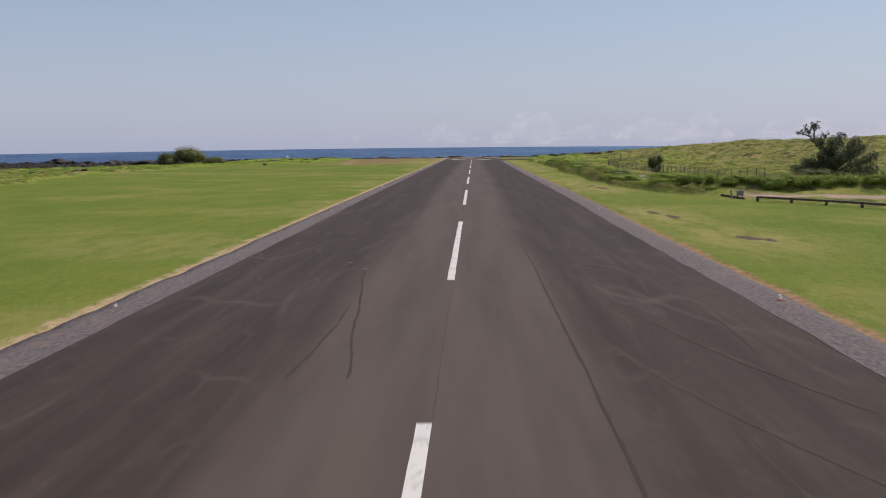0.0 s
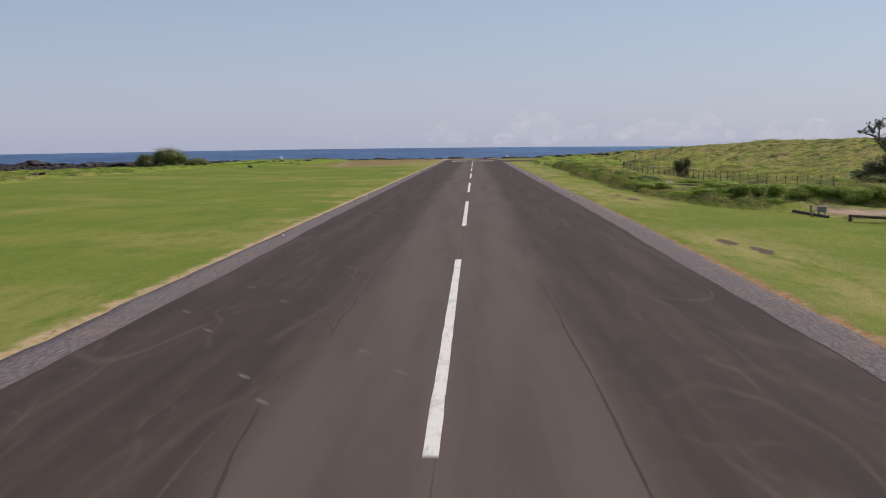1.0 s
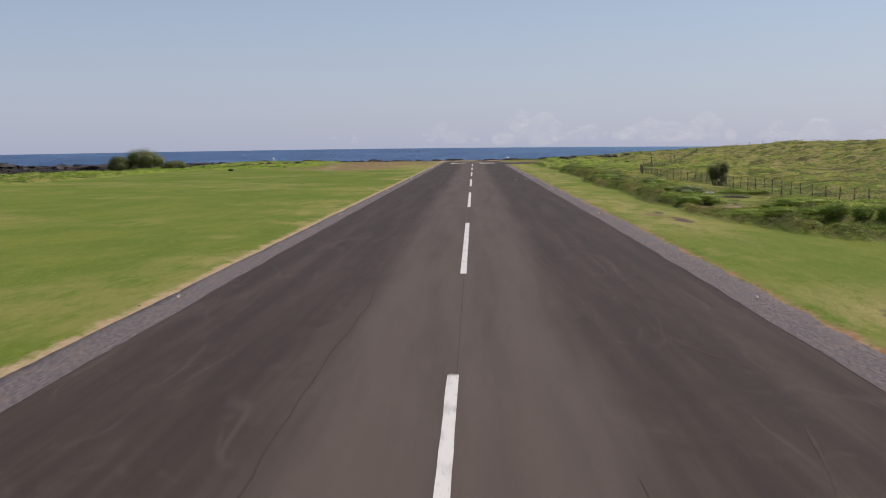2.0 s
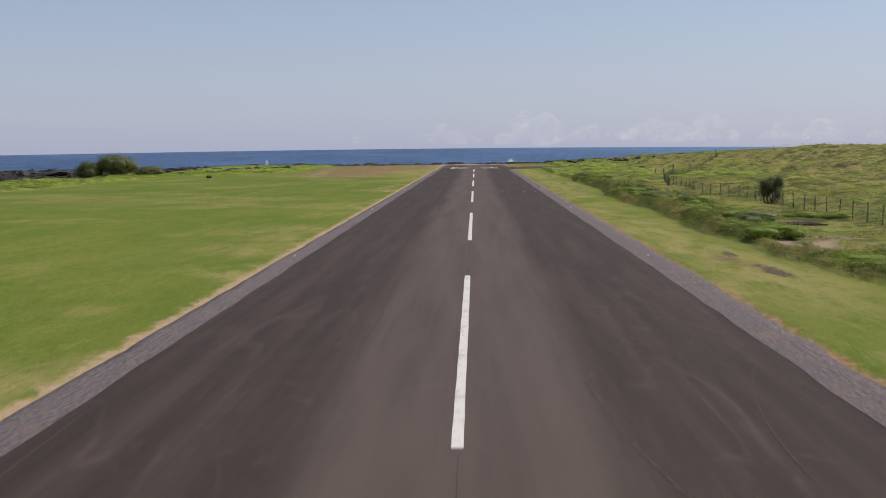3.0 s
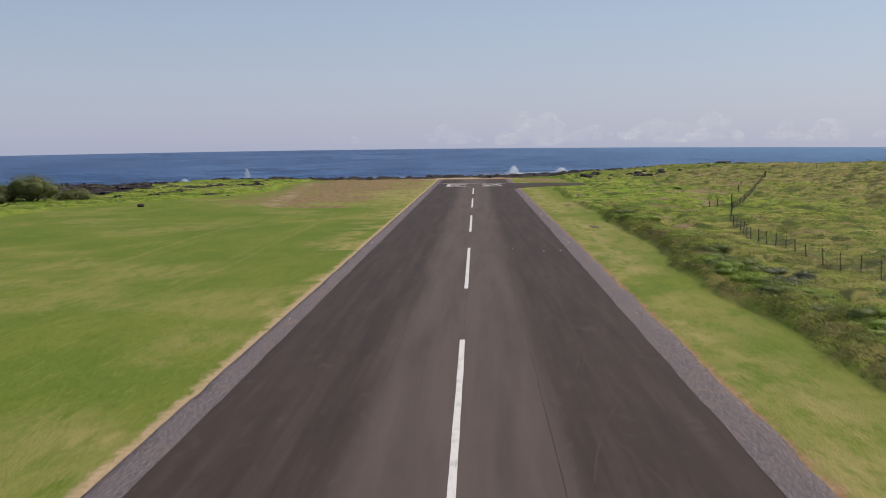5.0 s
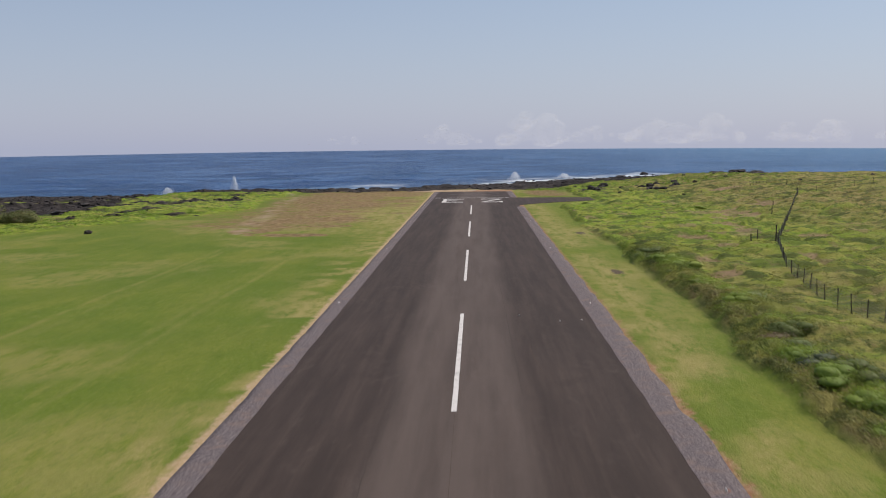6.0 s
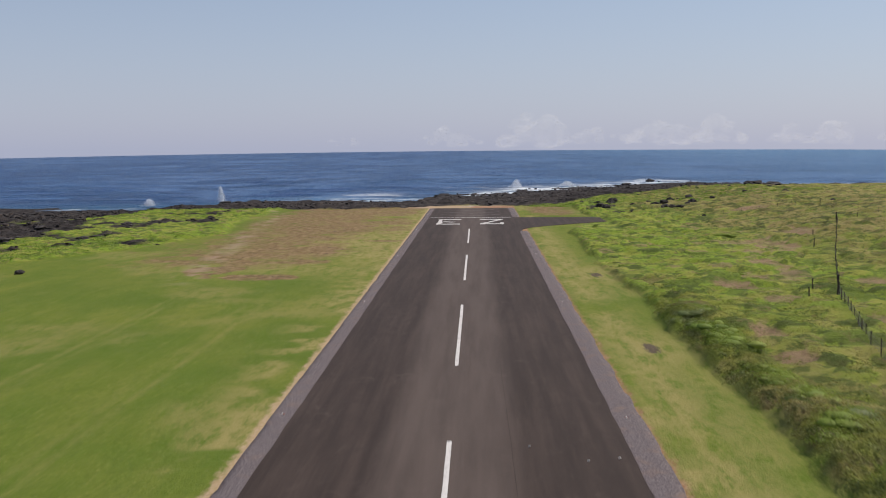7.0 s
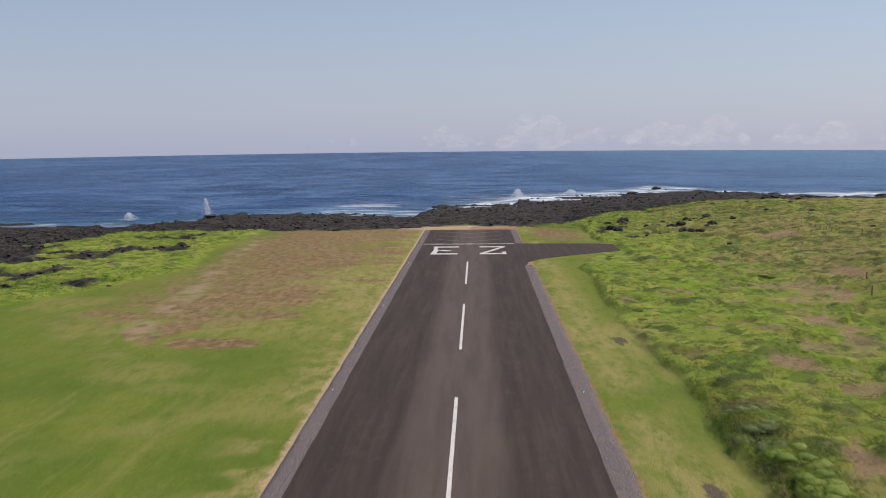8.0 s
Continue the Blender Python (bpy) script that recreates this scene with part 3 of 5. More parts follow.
def wood_material(name, a, b):
    m = Nodes(name, 0.85, spec=0.2)
    g = m.noise(5, 6, (1, 1, 0.15), 0.65)
    m.bump(g, 0.02, 0.7)
    return m.color(m.mix(m.ramp(g, 0.3, 0.7), a, b))


def lava_material():
    m = Nodes("lava_rock", 0.9, spec=0.3)
    n = m.noise(1.3, 7, rough=0.65)
    c = m.mix(m.ramp(n, 0.35, 0.7), (0.018, 0.016, 0.016), (0.080, 0.067, 0.061))
    c = m.mix(m.ramp(m.island(), 0.8, 1.0, 0, 0.6), c, (0.085, 0.060, 0.046))
    m.bump(m.noise(4, 6, rough=0.7), 0.25, 1.0)
    return m.color(c)


def plain(name, tone, rough=0.6, metal=0.0, scale=12):
    m = Nodes(name, rough, metal, 0.1 if rough > 0.75 else 0.5)
    return m.color(m.mix(m.ramp(m.noise(scale, 5), 0.35, 0.7), tone, tuple(0.7 * v for v in tone)))


def sea_material():
    m = Nodes("sea_water", 0.3, spec=0.02)
    foam, shallow, _, _ = m.share("foam")
    # brightness of the wave faces, put into the colour as pale and dark streaks
    swell = m.noise(0.010, 6, (0.5, 1, 1), 0.65)
    c = m.mix(m.ramp(swell, 0.42, 0.60), (0.012, 0.043, 0.137), (0.030, 0.082, 0.198))
    c = m.mix(m.ramp(m.noise(0.03, 7, (0.7, 0.7, 1), 0.75), 0.48, 0.58, 0, 0.8), c, (0.010, 0.034, 0.098))
    chop = m.noise(0.07, 6, (0.8, 0.8, 1), 0.7)
    c = m.mix(m.ramp(chop, 0.50, 0.62, 0, 0.8), c, (0.052, 0.130, 0.255))
    c = m.mix(m.ramp(m.noise(0.022, 9, (0.45, 1.3, 1), 0.8), 0.52, 0.60, 0, 0.75), c, (0.012, 0.045, 0.115))
    c = m.mix(m.ramp(m.noise(0.0065, 6, (1, 0.42, 1), 0.68, 0.6), 0.46, 0.55, 0, 0.85), c, (0.068, 0.132, 0.262))
    c = m.mix(m.ramp(m.noise(0.016, 6, (0.7, 0.55, 1), 0.72, 0.8), 0.50, 0.58, 0, 0.7), c, (0.007, 0.030, 0.088))
    c = m.mix(m.ramp(m.noise(0.013, 10, (0.3, 1, 1), 0.85), 0.47, 0.55, 0, 0.6), c, (0.009, 0.040, 0.115))
    # glare on the sun's side put into the colour: paler towards +x
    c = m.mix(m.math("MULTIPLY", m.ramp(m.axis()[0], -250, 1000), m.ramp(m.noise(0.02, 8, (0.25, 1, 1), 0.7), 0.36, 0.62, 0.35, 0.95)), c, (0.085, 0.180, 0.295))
    c = m.mix(m.math("MULTIPLY", shallow, 0.2), c, (0.06, 0.19, 0.25))
    lace = m.ramp(m.noise(0.07, 8, (0.6, 0.8, 1), 0.75, 0.8), 0.44, 0.56)
    white = m.math("MULTIPLY", foam, m.math("ADD", 0.05, m.math("MULTIPLY", lace, 0.95)))
    caps = m.ramp(m.noise(0.09, 8, (0.3, 1, 1), 0.75), 0.67, 0.72, 0, 0.5)
    white = m.math("MAXIMUM", white, caps)
    c = m.mix(white, c, (0.80, 0.82, 0.83))
    m.put(m.p.inputs["Roughness"], m.ramp(white, 0, 1, 0.3, 0.9))
    h = m.math("ADD", m.noise(0.28, 6, (0.5, 1, 1), 0.65), m.math("MULTIPLY", m.noise(0.06, 4, (0.4, 1, 1)), 2.0))
    m.bump(h, 1.6, 1.0)
    return m.color(c)


def spray_material():
    m = Nodes("spray", 0.9, spec=0.1)
    m.color((0.86, 0.88, 0.90))
    t = m.t.nodes.new("ShaderNodeBsdfTransparent")
    s = m.t.nodes.new("ShaderNodeMixShader")
    s.inputs[0].default_value = 0.6
    m.t.links.new(t.outputs[0], s.inputs[1])
    m.t.links.new(m.p.outputs[0], s.inputs[2])
    m.t.links.new(s.outputs[0], m.t.nodes["Material Output"].inputs["Surface"])
    return m.mat


def cloud_material():
    m = Nodes("cloud", 1.0, spec=0.0)
    m.color((0.2, 0.2, 0.2))
    # sunlit white is added as a glow of the cloud itself
    m.p.inputs["Emission Color"].default_value = (0.98, 0.945, 0.95, 1)
    m.p.inputs["Emission Strength"].default_value = 0.66
    t = m.t.nodes.new("ShaderNodeBsdfTransparent")
    s = m.t.nodes.new("ShaderNodeMixShader")
    m.put(s.inputs[0], m.ramp(m.noise(0.018, 7, rough=0.6), 0.36, 0.66, 0.01, 0.10))
    m.t.links.new(t.outputs[0], s.inputs[1])
    m.t.links.new(m.p.outputs[0], s.inputs[2])
    m.t.links.new(s.outputs[0], m.t.nodes["Material Output"].inputs["Surface"])
    return m.mat


GROUND, CHIP, LAVA, SEA = ground_material(), chip_material(), lava_material(), sea_material()
ASPHALT, ASPHALT_TAXI = asphalt_material("asphalt", 0.97, 0.68), asphalt_material("asphalt_taxiway", 0.95)
SEAL, SCUFF = plain("crack_seal", (0.054, 0.042, 0.035), 0.8), plain("tyre_scuff", (0.074, 0.055, 0.046), 0.9, 0, 3)
WHITE, OLDPAINT = paint_material("road_paint_white", (0.56, 0.53, 0.50), worn=0.49), paint_material("road_paint_old", (0.135, 0.112, 0.095), worn=0.42)
LEAF_SCRUB = scrub_material()
LEAF_DARK = foliage("dark_shrub_leaves", (0.110, 0.150, 0.032), (0.165, 0.190, 0.050), (0.130, 0.165, 0.040), (0.17, 0.14, 0.08), 0.10, 0.2)
LEAF_COAST = foliage("coast_shrub_leaves", (0.190, 0.275, 0.038), (0.265, 0.330, 0.060), (0.165, 0.235, 0.036), share=0.04)
LEAF_BROWN = foliage("dry_brush", (0.190, 0.140, 0.080), (0.270, 0.200, 0.120), (0.160, 0.160, 0.060), (0.34, 0.26, 0.17), 0.25)
LEAF_LUSH = foliage("creeper_leaves", (0.130, 0.240, 0.018), (0.195, 0.285, 0.028), (0.150, 0.240, 0.026), share=0.05)
LEAF_HEDGE = foliage("hedge_leaves", (0.235, 0.320, 0.045), (0.330, 0.380, 0.075), (0.205, 0.275, 0.045), share=0.06)
LEAF_SILVER = foliage("silvery_leaves", (0.205, 0.245, 0.085), (0.150, 0.205, 0.050), (0.235, 0.270, 0.110), share=0.12)
LEAF_TREE = foliage("tree_needles", (0.075, 0.100, 0.044), (0.095, 0.125, 0.058), (0.125, 0.145, 0.080), (0.17, 0.15, 0.11), 0.15, through=0.22)
LEAF_BUSH = foliage("bush_leaves", (0.120, 0.150, 0.045), (0.195, 0.200, 0.080), (0.150, 0.180, 0.060), share=0.2)
LEAF_DRY = foliage("dry_grass", (0.30, 0.21, 0.10), (0.24, 0.19, 0.08), (0.17, 0.18, 0.05), share=0.2)
BARK = wood_material("bark", (0.06, 0.045, 0.035), (0.14, 0.11, 0.09))
WOOD = wood_material("weathered_wood", (0.055, 0.040, 0.032), (0.15, 0.115, 0.09))
POSTWOOD = wood_material("post_wood", (0.045, 0.038, 0.032), (0.125, 0.102, 0.085))
WIRE = plain("fence_wire", (0.15, 0.145, 0.125), 0.7)
LENS = plain("marker_white", (0.78, 0.76, 0.72), 0.4)
ORANGE = plain("marker_base", (0.26, 0.13, 0.095), 0.8)
GREYBOX, PALESTONE = plain("grey_metal", (0.22, 0.21, 0.20), 0.6), plain("pale_stone", (0.50, 0.47, 0.43), 0.9)
PALESCUFF = plain("pale_scrape", (0.17, 0.15, 0.14), 0.9)
SPRAY, CLOUD = spray_material(), cloud_material()

# ---- ground, one sheet ----
def steps(fine_from, fine_to, step, low, high):
    inner = list(np.arange(fine_from, fine_to + 0.01, step))
    a, s = fine_to, step
    while a < high:
        s *= 1.18
        a += s
        inner.append(a)
    a, s = fine_from, step
    while a > low:
        s *= 1.18
        a -= s
        inner.insert(0, a)
    return np.array(inner)


me, (z_lava, z_scrub, z_dry, z_bare, z_tone, z_track, z_spots) = grid_mesh("ground", steps(-120, 130, 0.65, -2200, 2200), steps(18, 660, 0.85, -900, 1080), land)
paint(me, "zone", (z_lava, z_scrub, z_dry, z_bare))
paint(me, "wear", (z_tone, z_track, z_spots))
ground = tagged(part("ground", me, GROUND), "mown green turf, wild scrub and black lava ground by the sea", "ground", kind="structure")


def ground_z(x, y, grown=0.0):
    """Height of the bare ground, or part of the way up into its growth."""
    at = np.array([[float(x)]]), np.array([[float(y)]])
    low = float(land(*at, False)[0][0, 0])
    return low + grown * (float(land(*at)[0][0, 0]) - low) if grown else low


# ---- sea ----
def sea_height(x, y):
    d = y - shore_y(x)
    z = SEA_Z + 0.9 * (fbm(x * 0.5, y, 26, 41) - 0.5) * sstep(4000, 1200, y) + 0.8 * (fbm(x * 0.4, y, 9, 42) - 0.5) * sstep(1600, 900, y)
    z = z + (8.8 - 12.5 * (x / 2000) ** 2) * sstep(900, 4800, y)
    n = fbm(x * 0.45, y, 20, 43)
    coast = sstep(-30, 20, x)
    foam = sstep(1, 0.2, (d - 24 * (n - 0.5)) / (7 + 70 * coast)) * (0.34 + 0.5 * coast)
    lines = sstep(0.60, 0.68, fbm(x * 0.22, y, 11, 44)) * sstep(150, 30, d) * sstep(-110, -60, x) * sstep(80, 30, x)
    return z, (np.clip(np.maximum(foam, 0.55 * lines), 0, 1), sstep(70, 0, d))


me, (s_foam, s_shallow) = grid_mesh("sea", steps(-330, 380, 3.4, -3600, 3600), steps(560, 1060, 2.0, 380, 4880), sea_height)
paint(me, "foam", (s_foam, s_shallow))
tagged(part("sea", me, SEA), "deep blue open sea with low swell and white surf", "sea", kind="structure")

# ---- paved strip ----
runway = thing("runway", "dark worn asphalt airstrip with white centre stripes", "runway", kind="structure")


def strip(name, x_in, x_out, y0, y1, z, material, label, wob_in=0.0, wob_out=0.0, seed=1, step=1.5, drop=0.0):
    ys = np.arange(y0, y1 + 0.01, step)
    taper = np.sign(x_out) * 0.33 * sstep(60, 130, ys)
    a = x_in + taper + wob_in * (fbm(ys, seed, 4, seed) - 0.5)
    b = np.sign(x_out) * rim_x(x_out, ys) + np.sign(x_out) * wob_out * (fbm(ys, seed + 9, 3, seed + 3) - 0.5)
    cols = [a, a * 0.67 + b * 0.33, a * 0.33 + b * 0.67, b, b]
    zs = [z, z, z, z - drop, z - 0.15]
    verts = np.stack([np.stack([c, ys, np.full_like(ys, h)], 1) for c, h in zip(cols, zs)], 1).reshape(-1, 3)
    n = len(cols)
    i = (np.arange(len(ys) - 1)[:, None] * n + np.arange(n - 1)[None, :]).ravel()
    q = np.stack([i, i + 1, i + n + 1, i + n], 1)
    return part(name, mesh_from(name, verts, q if x_out > x_in else q[:, ::-1]), material, runway, label)


xs = np.linspace(-HALF - 0.55, HALF + 0.55, 13)
me, _ = grid_mesh("pavement", xs, np.arange(-80, RUN_END + 0.1, 2.0), lambda x, y: (0.0 - 0.0006 * np.abs(x), None))
part("pavement", me, ASPHALT, runway, "dark brownish asphalt with a paler middle lane")
for s, k in ((-1, 1), (1, 2)):
    spans = ((-80, RUN_END),) if s < 0 else ((-80, 440.5), (BAR_Y + 0.8, RUN_END))
    for y0, y1 in spans:
        strip("shoulder", s * (HALF - 0.12), s * SHOULDER, y0, y1, 0.006 if k else 0, CHIP, "grey chip-sealed shoulder with a ragged edge", 0.22, 0.8, 50 + k, drop=0.03)

# short turn-off
bm = bmesh.new()
out = [(HALF - 0.3, 436.0), (HALF + 0.6, 440.0), (HALF + 1.2, 444.5)]
out += [(12.7 + 19.5 * u, 446.5 + 20.5 * u ** 0.72) for u in np.linspace(0, 1, 9)]
out += [(34.6 + 1.3 * math.sin(a), 477.5 - 9.5 * math.cos(a)) for a in np.linspace(0.5, 2.8, 7)]
out += [(30.0, 487.6), (20.0, 488.1), (HALF - 0.3, 488.6)]
taxi = part("turn_off", slab(bm, out, -0.25, 0.012), ASPHALT_TAXI, runway, "short asphalt turn-off ending in the grass")

# centre stripes
for k in range(-1, 7):
    y0 = 45.0 + 60.96 * k
    g = np.random.default_rng(100 + k)
    bm = bmesh.new()
    n = 24
    dx = -0.13 if k < 0 else -0.09 if k < 1 else -0.03
    left = [(dx - 0.165 + g.uniform(-0.012, 0.012), y0 + 36.58 * i / n) for i in range(n + 1)]
    right = [(dx + 0.165 + g.uniform(-0.012, 0.012), y0 + 36.58 * i / n) for i in range(n, -1, -1)]
    part("centre_stripe", slab(bm, right[::-1] + left[::-1], -0.01, 0.008), WHITE, runway, "worn white painted stripe")

# threshold bar, chevrons and arrow
bm = bmesh.new()
slab(bm, [(-HALF + 0.05, BAR_Y - 0.45), (HALF - 0.05, BAR_Y - 0.45), (HALF - 0.05, BAR_Y + 0.45), (-HALF + 0.05, BAR_Y + 0.45)], -0.02, 0.009)
part("threshold_bar", bm, WHITE, runway, "faded painted bar across the strip")
for y in (500.0, 512.0, 525.0):
    for s in (-1, 1):
        bm = bmesh.new()
        o = [(0, y - 6.0), (s * 8.5, y + 1.5), (s * 8.5, y + 2.3), (0, y - 5.0)]
        slab(bm, o if s > 0 else o[::-1], -0.02, 0.008)
        part("chevron_bar", bm, OLDPAINT, runway, "faded yellowish chevron bar")
bm = bmesh.new()
slab(bm, [(-3.6, 543.6), (-0.6, 543.6), (-0.6, 542.4), (1.2, 544.2), (-0.6, 546.0), (-0.6, 544.8), (-3.6, 544.8)], -0.3, 0.10)
part("arrow", bm, PALESTONE, runway, "pale painted arrow on the ground")


# strip number, read by those who come from the sea: 23
def stroke(bm, x0, y0, x1, y1, w, z=0.008):
    a, b = Vector((x0, y0)), Vector((x1, y1))
    d = (b - a).normalized()
    n = Vector((-d.y, d.x)) * w / 2
    slab(bm, [tuple(v) for v in (a + n, a - n, b - n, b + n)][::1], -0.02, z)


bm = bmesh.new()
for seg in ((2.6, 463.8, 8.7, 463.8), (2.6, 480.3, 8.7, 480.3)):
    stroke(bm, *seg, 2.3)
stroke(bm, 3.2, 465.0, 8.1, 479.2, 1.0, 0.0095)
stroke(bm, 8.2, 465.0, 8.2, 468.2, 0.9, 0.0095)
part("painted_digit", bm, WHITE, runway, "white painted numeral 2")
bm = bmesh.new()
for seg in ((-8.6, 463.8, -2.5, 463.8), (-8.6, 480.3, -2.4, 480.3)):
    stroke(bm, *seg, 2.3)
stroke(bm, -8.0, 464.8, -7.6, 473.0, 1.2, 0.0095)
stroke(bm, -7.0, 472.6, -4.3, 470.4, 1.7, 0.0085)
stroke(bm, -7.9, 472.8, -7.9, 479.3, 0.9, 0.0095)
part("painted_digit", bm, WHITE, runway, "white painted numeral 3")


# sealed cracks and the lane joint
def ribbon(points, width, z):
    bm = bmesh.new()
    prev = None
    for i, (x, y) in enumerate(points):
        w = width * (0.55 + 0.9 * random.random()) / 2 * (0.3 if i in (0, len(points) - 1) else 1)
        x2, y2 = points[min(i + 1, len(points) - 1)]
        x1, y1 = points[max(i - 1, 0)]
        d = Vector((x2 - x1, y2 - y1, 0)).normalized()
        n = Vector((-d.y, d.x, 0)) * w
        pair = (bm.verts.new(Vector((x, y, z)) + n), bm.verts.new(Vector((x, y, z)) - n))
        if prev:
            bm.faces.new((prev[0], prev[1], pair[1], pair[0]))
        prev = pair
    return bm


def wander(x0, y0, x1, y1, sway, seed):
    n = max(6, int(math.hypot(x1 - x0, y1 - y0) / 0.8))
    u = np.linspace(0, 1, n)
    off = sway * (fbm(u * abs(y1 - y0) + seed * 5.7, seed, 6, seed) - 0.5) * 2
    off2 = 0.25 * sway * (fbm(u * abs(y1 - y0), seed, 1.2, seed + 4) - 0.5) * 2
    return [(x0 + (x1 - x0) * a + o + p, y0 + (y1 - y0) * a) for a, o, p in zip(u, off, off2)]


for i, (x0, y0, x1, y1, w) in enumerate(((-2.3, 25, -4.3, 49, 0.22), (-3.8, 25, -3.6, 38, 0.24), (-4.0, 59, -4.0, 100, 0.16), (3.85, 14, 3.9, 52, 0.22), (3.9, 52, 3.75, 72, 0.12),
                                          (-3.9, 118, -4.2, 160, 0.10), (4.0, 150, 4.1, 205, 0.10), (-4.0, 190, -4.1, 240, 0.09), (4.2, 232, 3.9, 290, 0.09),
                                          (0.02, 20.8, 0.02, 44.8, 0.07), (0.02, 81.8, 0.02, 105.8, 0.07),
                                          (0.02, 142.8, 0.0, 166.7, 0.06), (0.02, 203.7, 0.02, 227.7, 0.06))):
    part("crack", ribbon(wander(x0, y0, x1, y1, 0.04 if abs(x0) < 1 else 0.07 if abs(y1 - y0) > 13.5 and x0 > 3 else 0.22, 200 + i), w * 0.34, 0.004), SCUFF if abs(x0) < 1 else SEAL, runway)
# pale scuffs of turning wheels
g = np.random.default_rng(31)
for i in range(30):
    side = 1 if g.random() < 0.68 else -1
    cx, cy = side * g.uniform(4.5, 9.5), g.uniform(20, 210) if i < 24 else g.uniform(210, 420)
    r, a0 = g.uniform(4, 26), g.uniform(-0.6, 0.6) + (0 if g.random() < 0.5 else math.pi)
    span = g.uniform(0.35, 0.9) * (8 / r) ** 0.5
    pts = [(cx + r * (math.cos(a) - math.cos(a0)), cy + 2.2 * r * (math.sin(a) - math.sin(a0))) for a in np.linspace(a0 - span / 2, a0 + span / 2, 22)]
    pts = [p for p in pts if abs(p[0]) < HALF - 0.4]
    if len(pts) > 5:
        part("wheel_scuff", ribbon(pts, g.uniform(0.05, 0.12), 0.0025 + 0.00004 * i), SCUFF, runway)

for i, (x, y) in enumerate(((-9.0, 70.6), (-6.8, 66.2), (-10.0, 63.6), (-8.2, 59.6), (-2.5, 55.8), (-1.2, 52.8), (-5.4, 52.4), (-4.3, 49.5))):
    part("wheel_scuff", ribbon([(x - 0.25 + 0.12 * k, y + 0.35 - 0.17 * k) for k in range(5)], 0.10, 0.0035), PALESCUFF, runway, "small pale scrape on the asphalt")

# ---- edge markers ----
def edge_marker(at):
    ob = thing("edge_marker", "small white edge marker on a rusty red base", "marker", "markers along the strip", at=at)
    bm = bmesh.new()
    bmesh.ops.create_cone(bm, cap_ends=True, segments=12, radius1=0.28, radius2=0.24, depth=0.05, matrix=Matrix.Translation((0, -0.32, 0.03)))
    part("base", bm, ORANGE, ob, "rusty red round base")
    bm = bmesh.new()
    bmesh.ops.create_cone(bm, cap_ends=True, segments=12, radius1=0.12, radius2=0.10, depth=0.16, matrix=Matrix.Translation((0, 0, 0.08)))
    bmesh.ops.create_uvsphere(bm, u_segments=12, v_segments=6, radius=0.10, matrix=Matrix.Translation((0, 0, 0.18)) @ Matrix.Diagonal((1, 1, 1.2, 1)))
    part("lens", bm, LENS, ob, "white lens", smooth=True)
    return ob


marker = edge_marker((12.5, 38.5, 0.008))
SMALL = Matrix.Diagonal((0.68, 0.68, 0.68, 1))
marker.matrix_basis = marker.matrix_basis @ SMALL
for k in range(0, 9):
    for s in (-1, 1):
        if (k, s) != (0, 1):
            y = 38.4 + 58.0 * k + 1.2 * math.sin(2.1 * k + s)
            if y < 440 or s < 0:
                copy_thing(marker, pose(s * 12.5, y, 0.008, 0, 0, 40 * k + 15 * s) @ SMALL)


# ---- low wooden barrier ----
def barrier(points, height, label, rail=True):
    ob = thing("barrier", label, "fence", "wooden barriers", at=(*points[0], ground_z(*points[0])))
    x0, y0, zb = points[0][0], points[0][1], ground_z(*points[0])
    tops = []
    for i, (x, y) in enumerate(points):
        z = ground_z(x, y) - zb
        bm = bmesh.new()
        box(bm, -0.11, 0.11, -0.11, 0.11, -0.3, height, 0.02, pose(x - x0, y - y0, z, 0, 0, 35))
        part("post", bm, POSTWOOD, ob)
        tops.append(Vector((x - x0, y - y0, z + height + 0.02)))
    for a, b in zip(tops, tops[1:]):
        d = b - a
        bm = bmesh.new()
        box(bm, -0.1, d.length + 0.1, -0.13, 0.13, -0.10, 0.10, 0.025, Matrix.Translation(a) @ d.to_track_quat("X", "Z").to_matrix().to_4x4())
        part("rail", bm, WOOD, ob)
    return ob


barrier([(30.0, 107.6), (32.2, 103.4), (34.2, 99.2), (36.1, 95.2), (38.0, 91.2), (39.9, 87.2)], 0.42, "low weathered wooden vehicle barrier at the lawn's edge")
barrier([(28.9, 118.5), (29.5, 111.4)], 0.10, "fallen dark timber rail lying by the track")
ob = thing("marker_post", "leaning pale wooden post at the lawn's edge", "post", at=(28.6, 112.6, ground_z(28.6, 112.6)))
bm = bmesh.new()
box(bm, -0.08, 0.08, -0.06, 0.06, -0.2, 1.0, 0.02, pose(0, 0, 0, 0, -8, 20))
part("shaft", bm, plain("pale_wood", (0.30, 0.27, 0.23), 0.8), ob)
ob = thing("utility_box", "small grey metal box on two legs", "box", at=(29.6, 113.2, ground_z(29.6, 113.2)))
bm = bmesh.new()
box(bm, -0.35, 0.35, -0.15, 0.15, 0.35, 0.85, 0.03)
part("body", bm, GREYBOX, ob)
for s in (-1, 1):
    bm = bmesh.new()
    box(bm, s * 0.25 - 0.04, s * 0.25 + 0.04, -0.04, 0.04, -0.2, 0.36)
    part("leg", bm, POSTWOOD, ob)

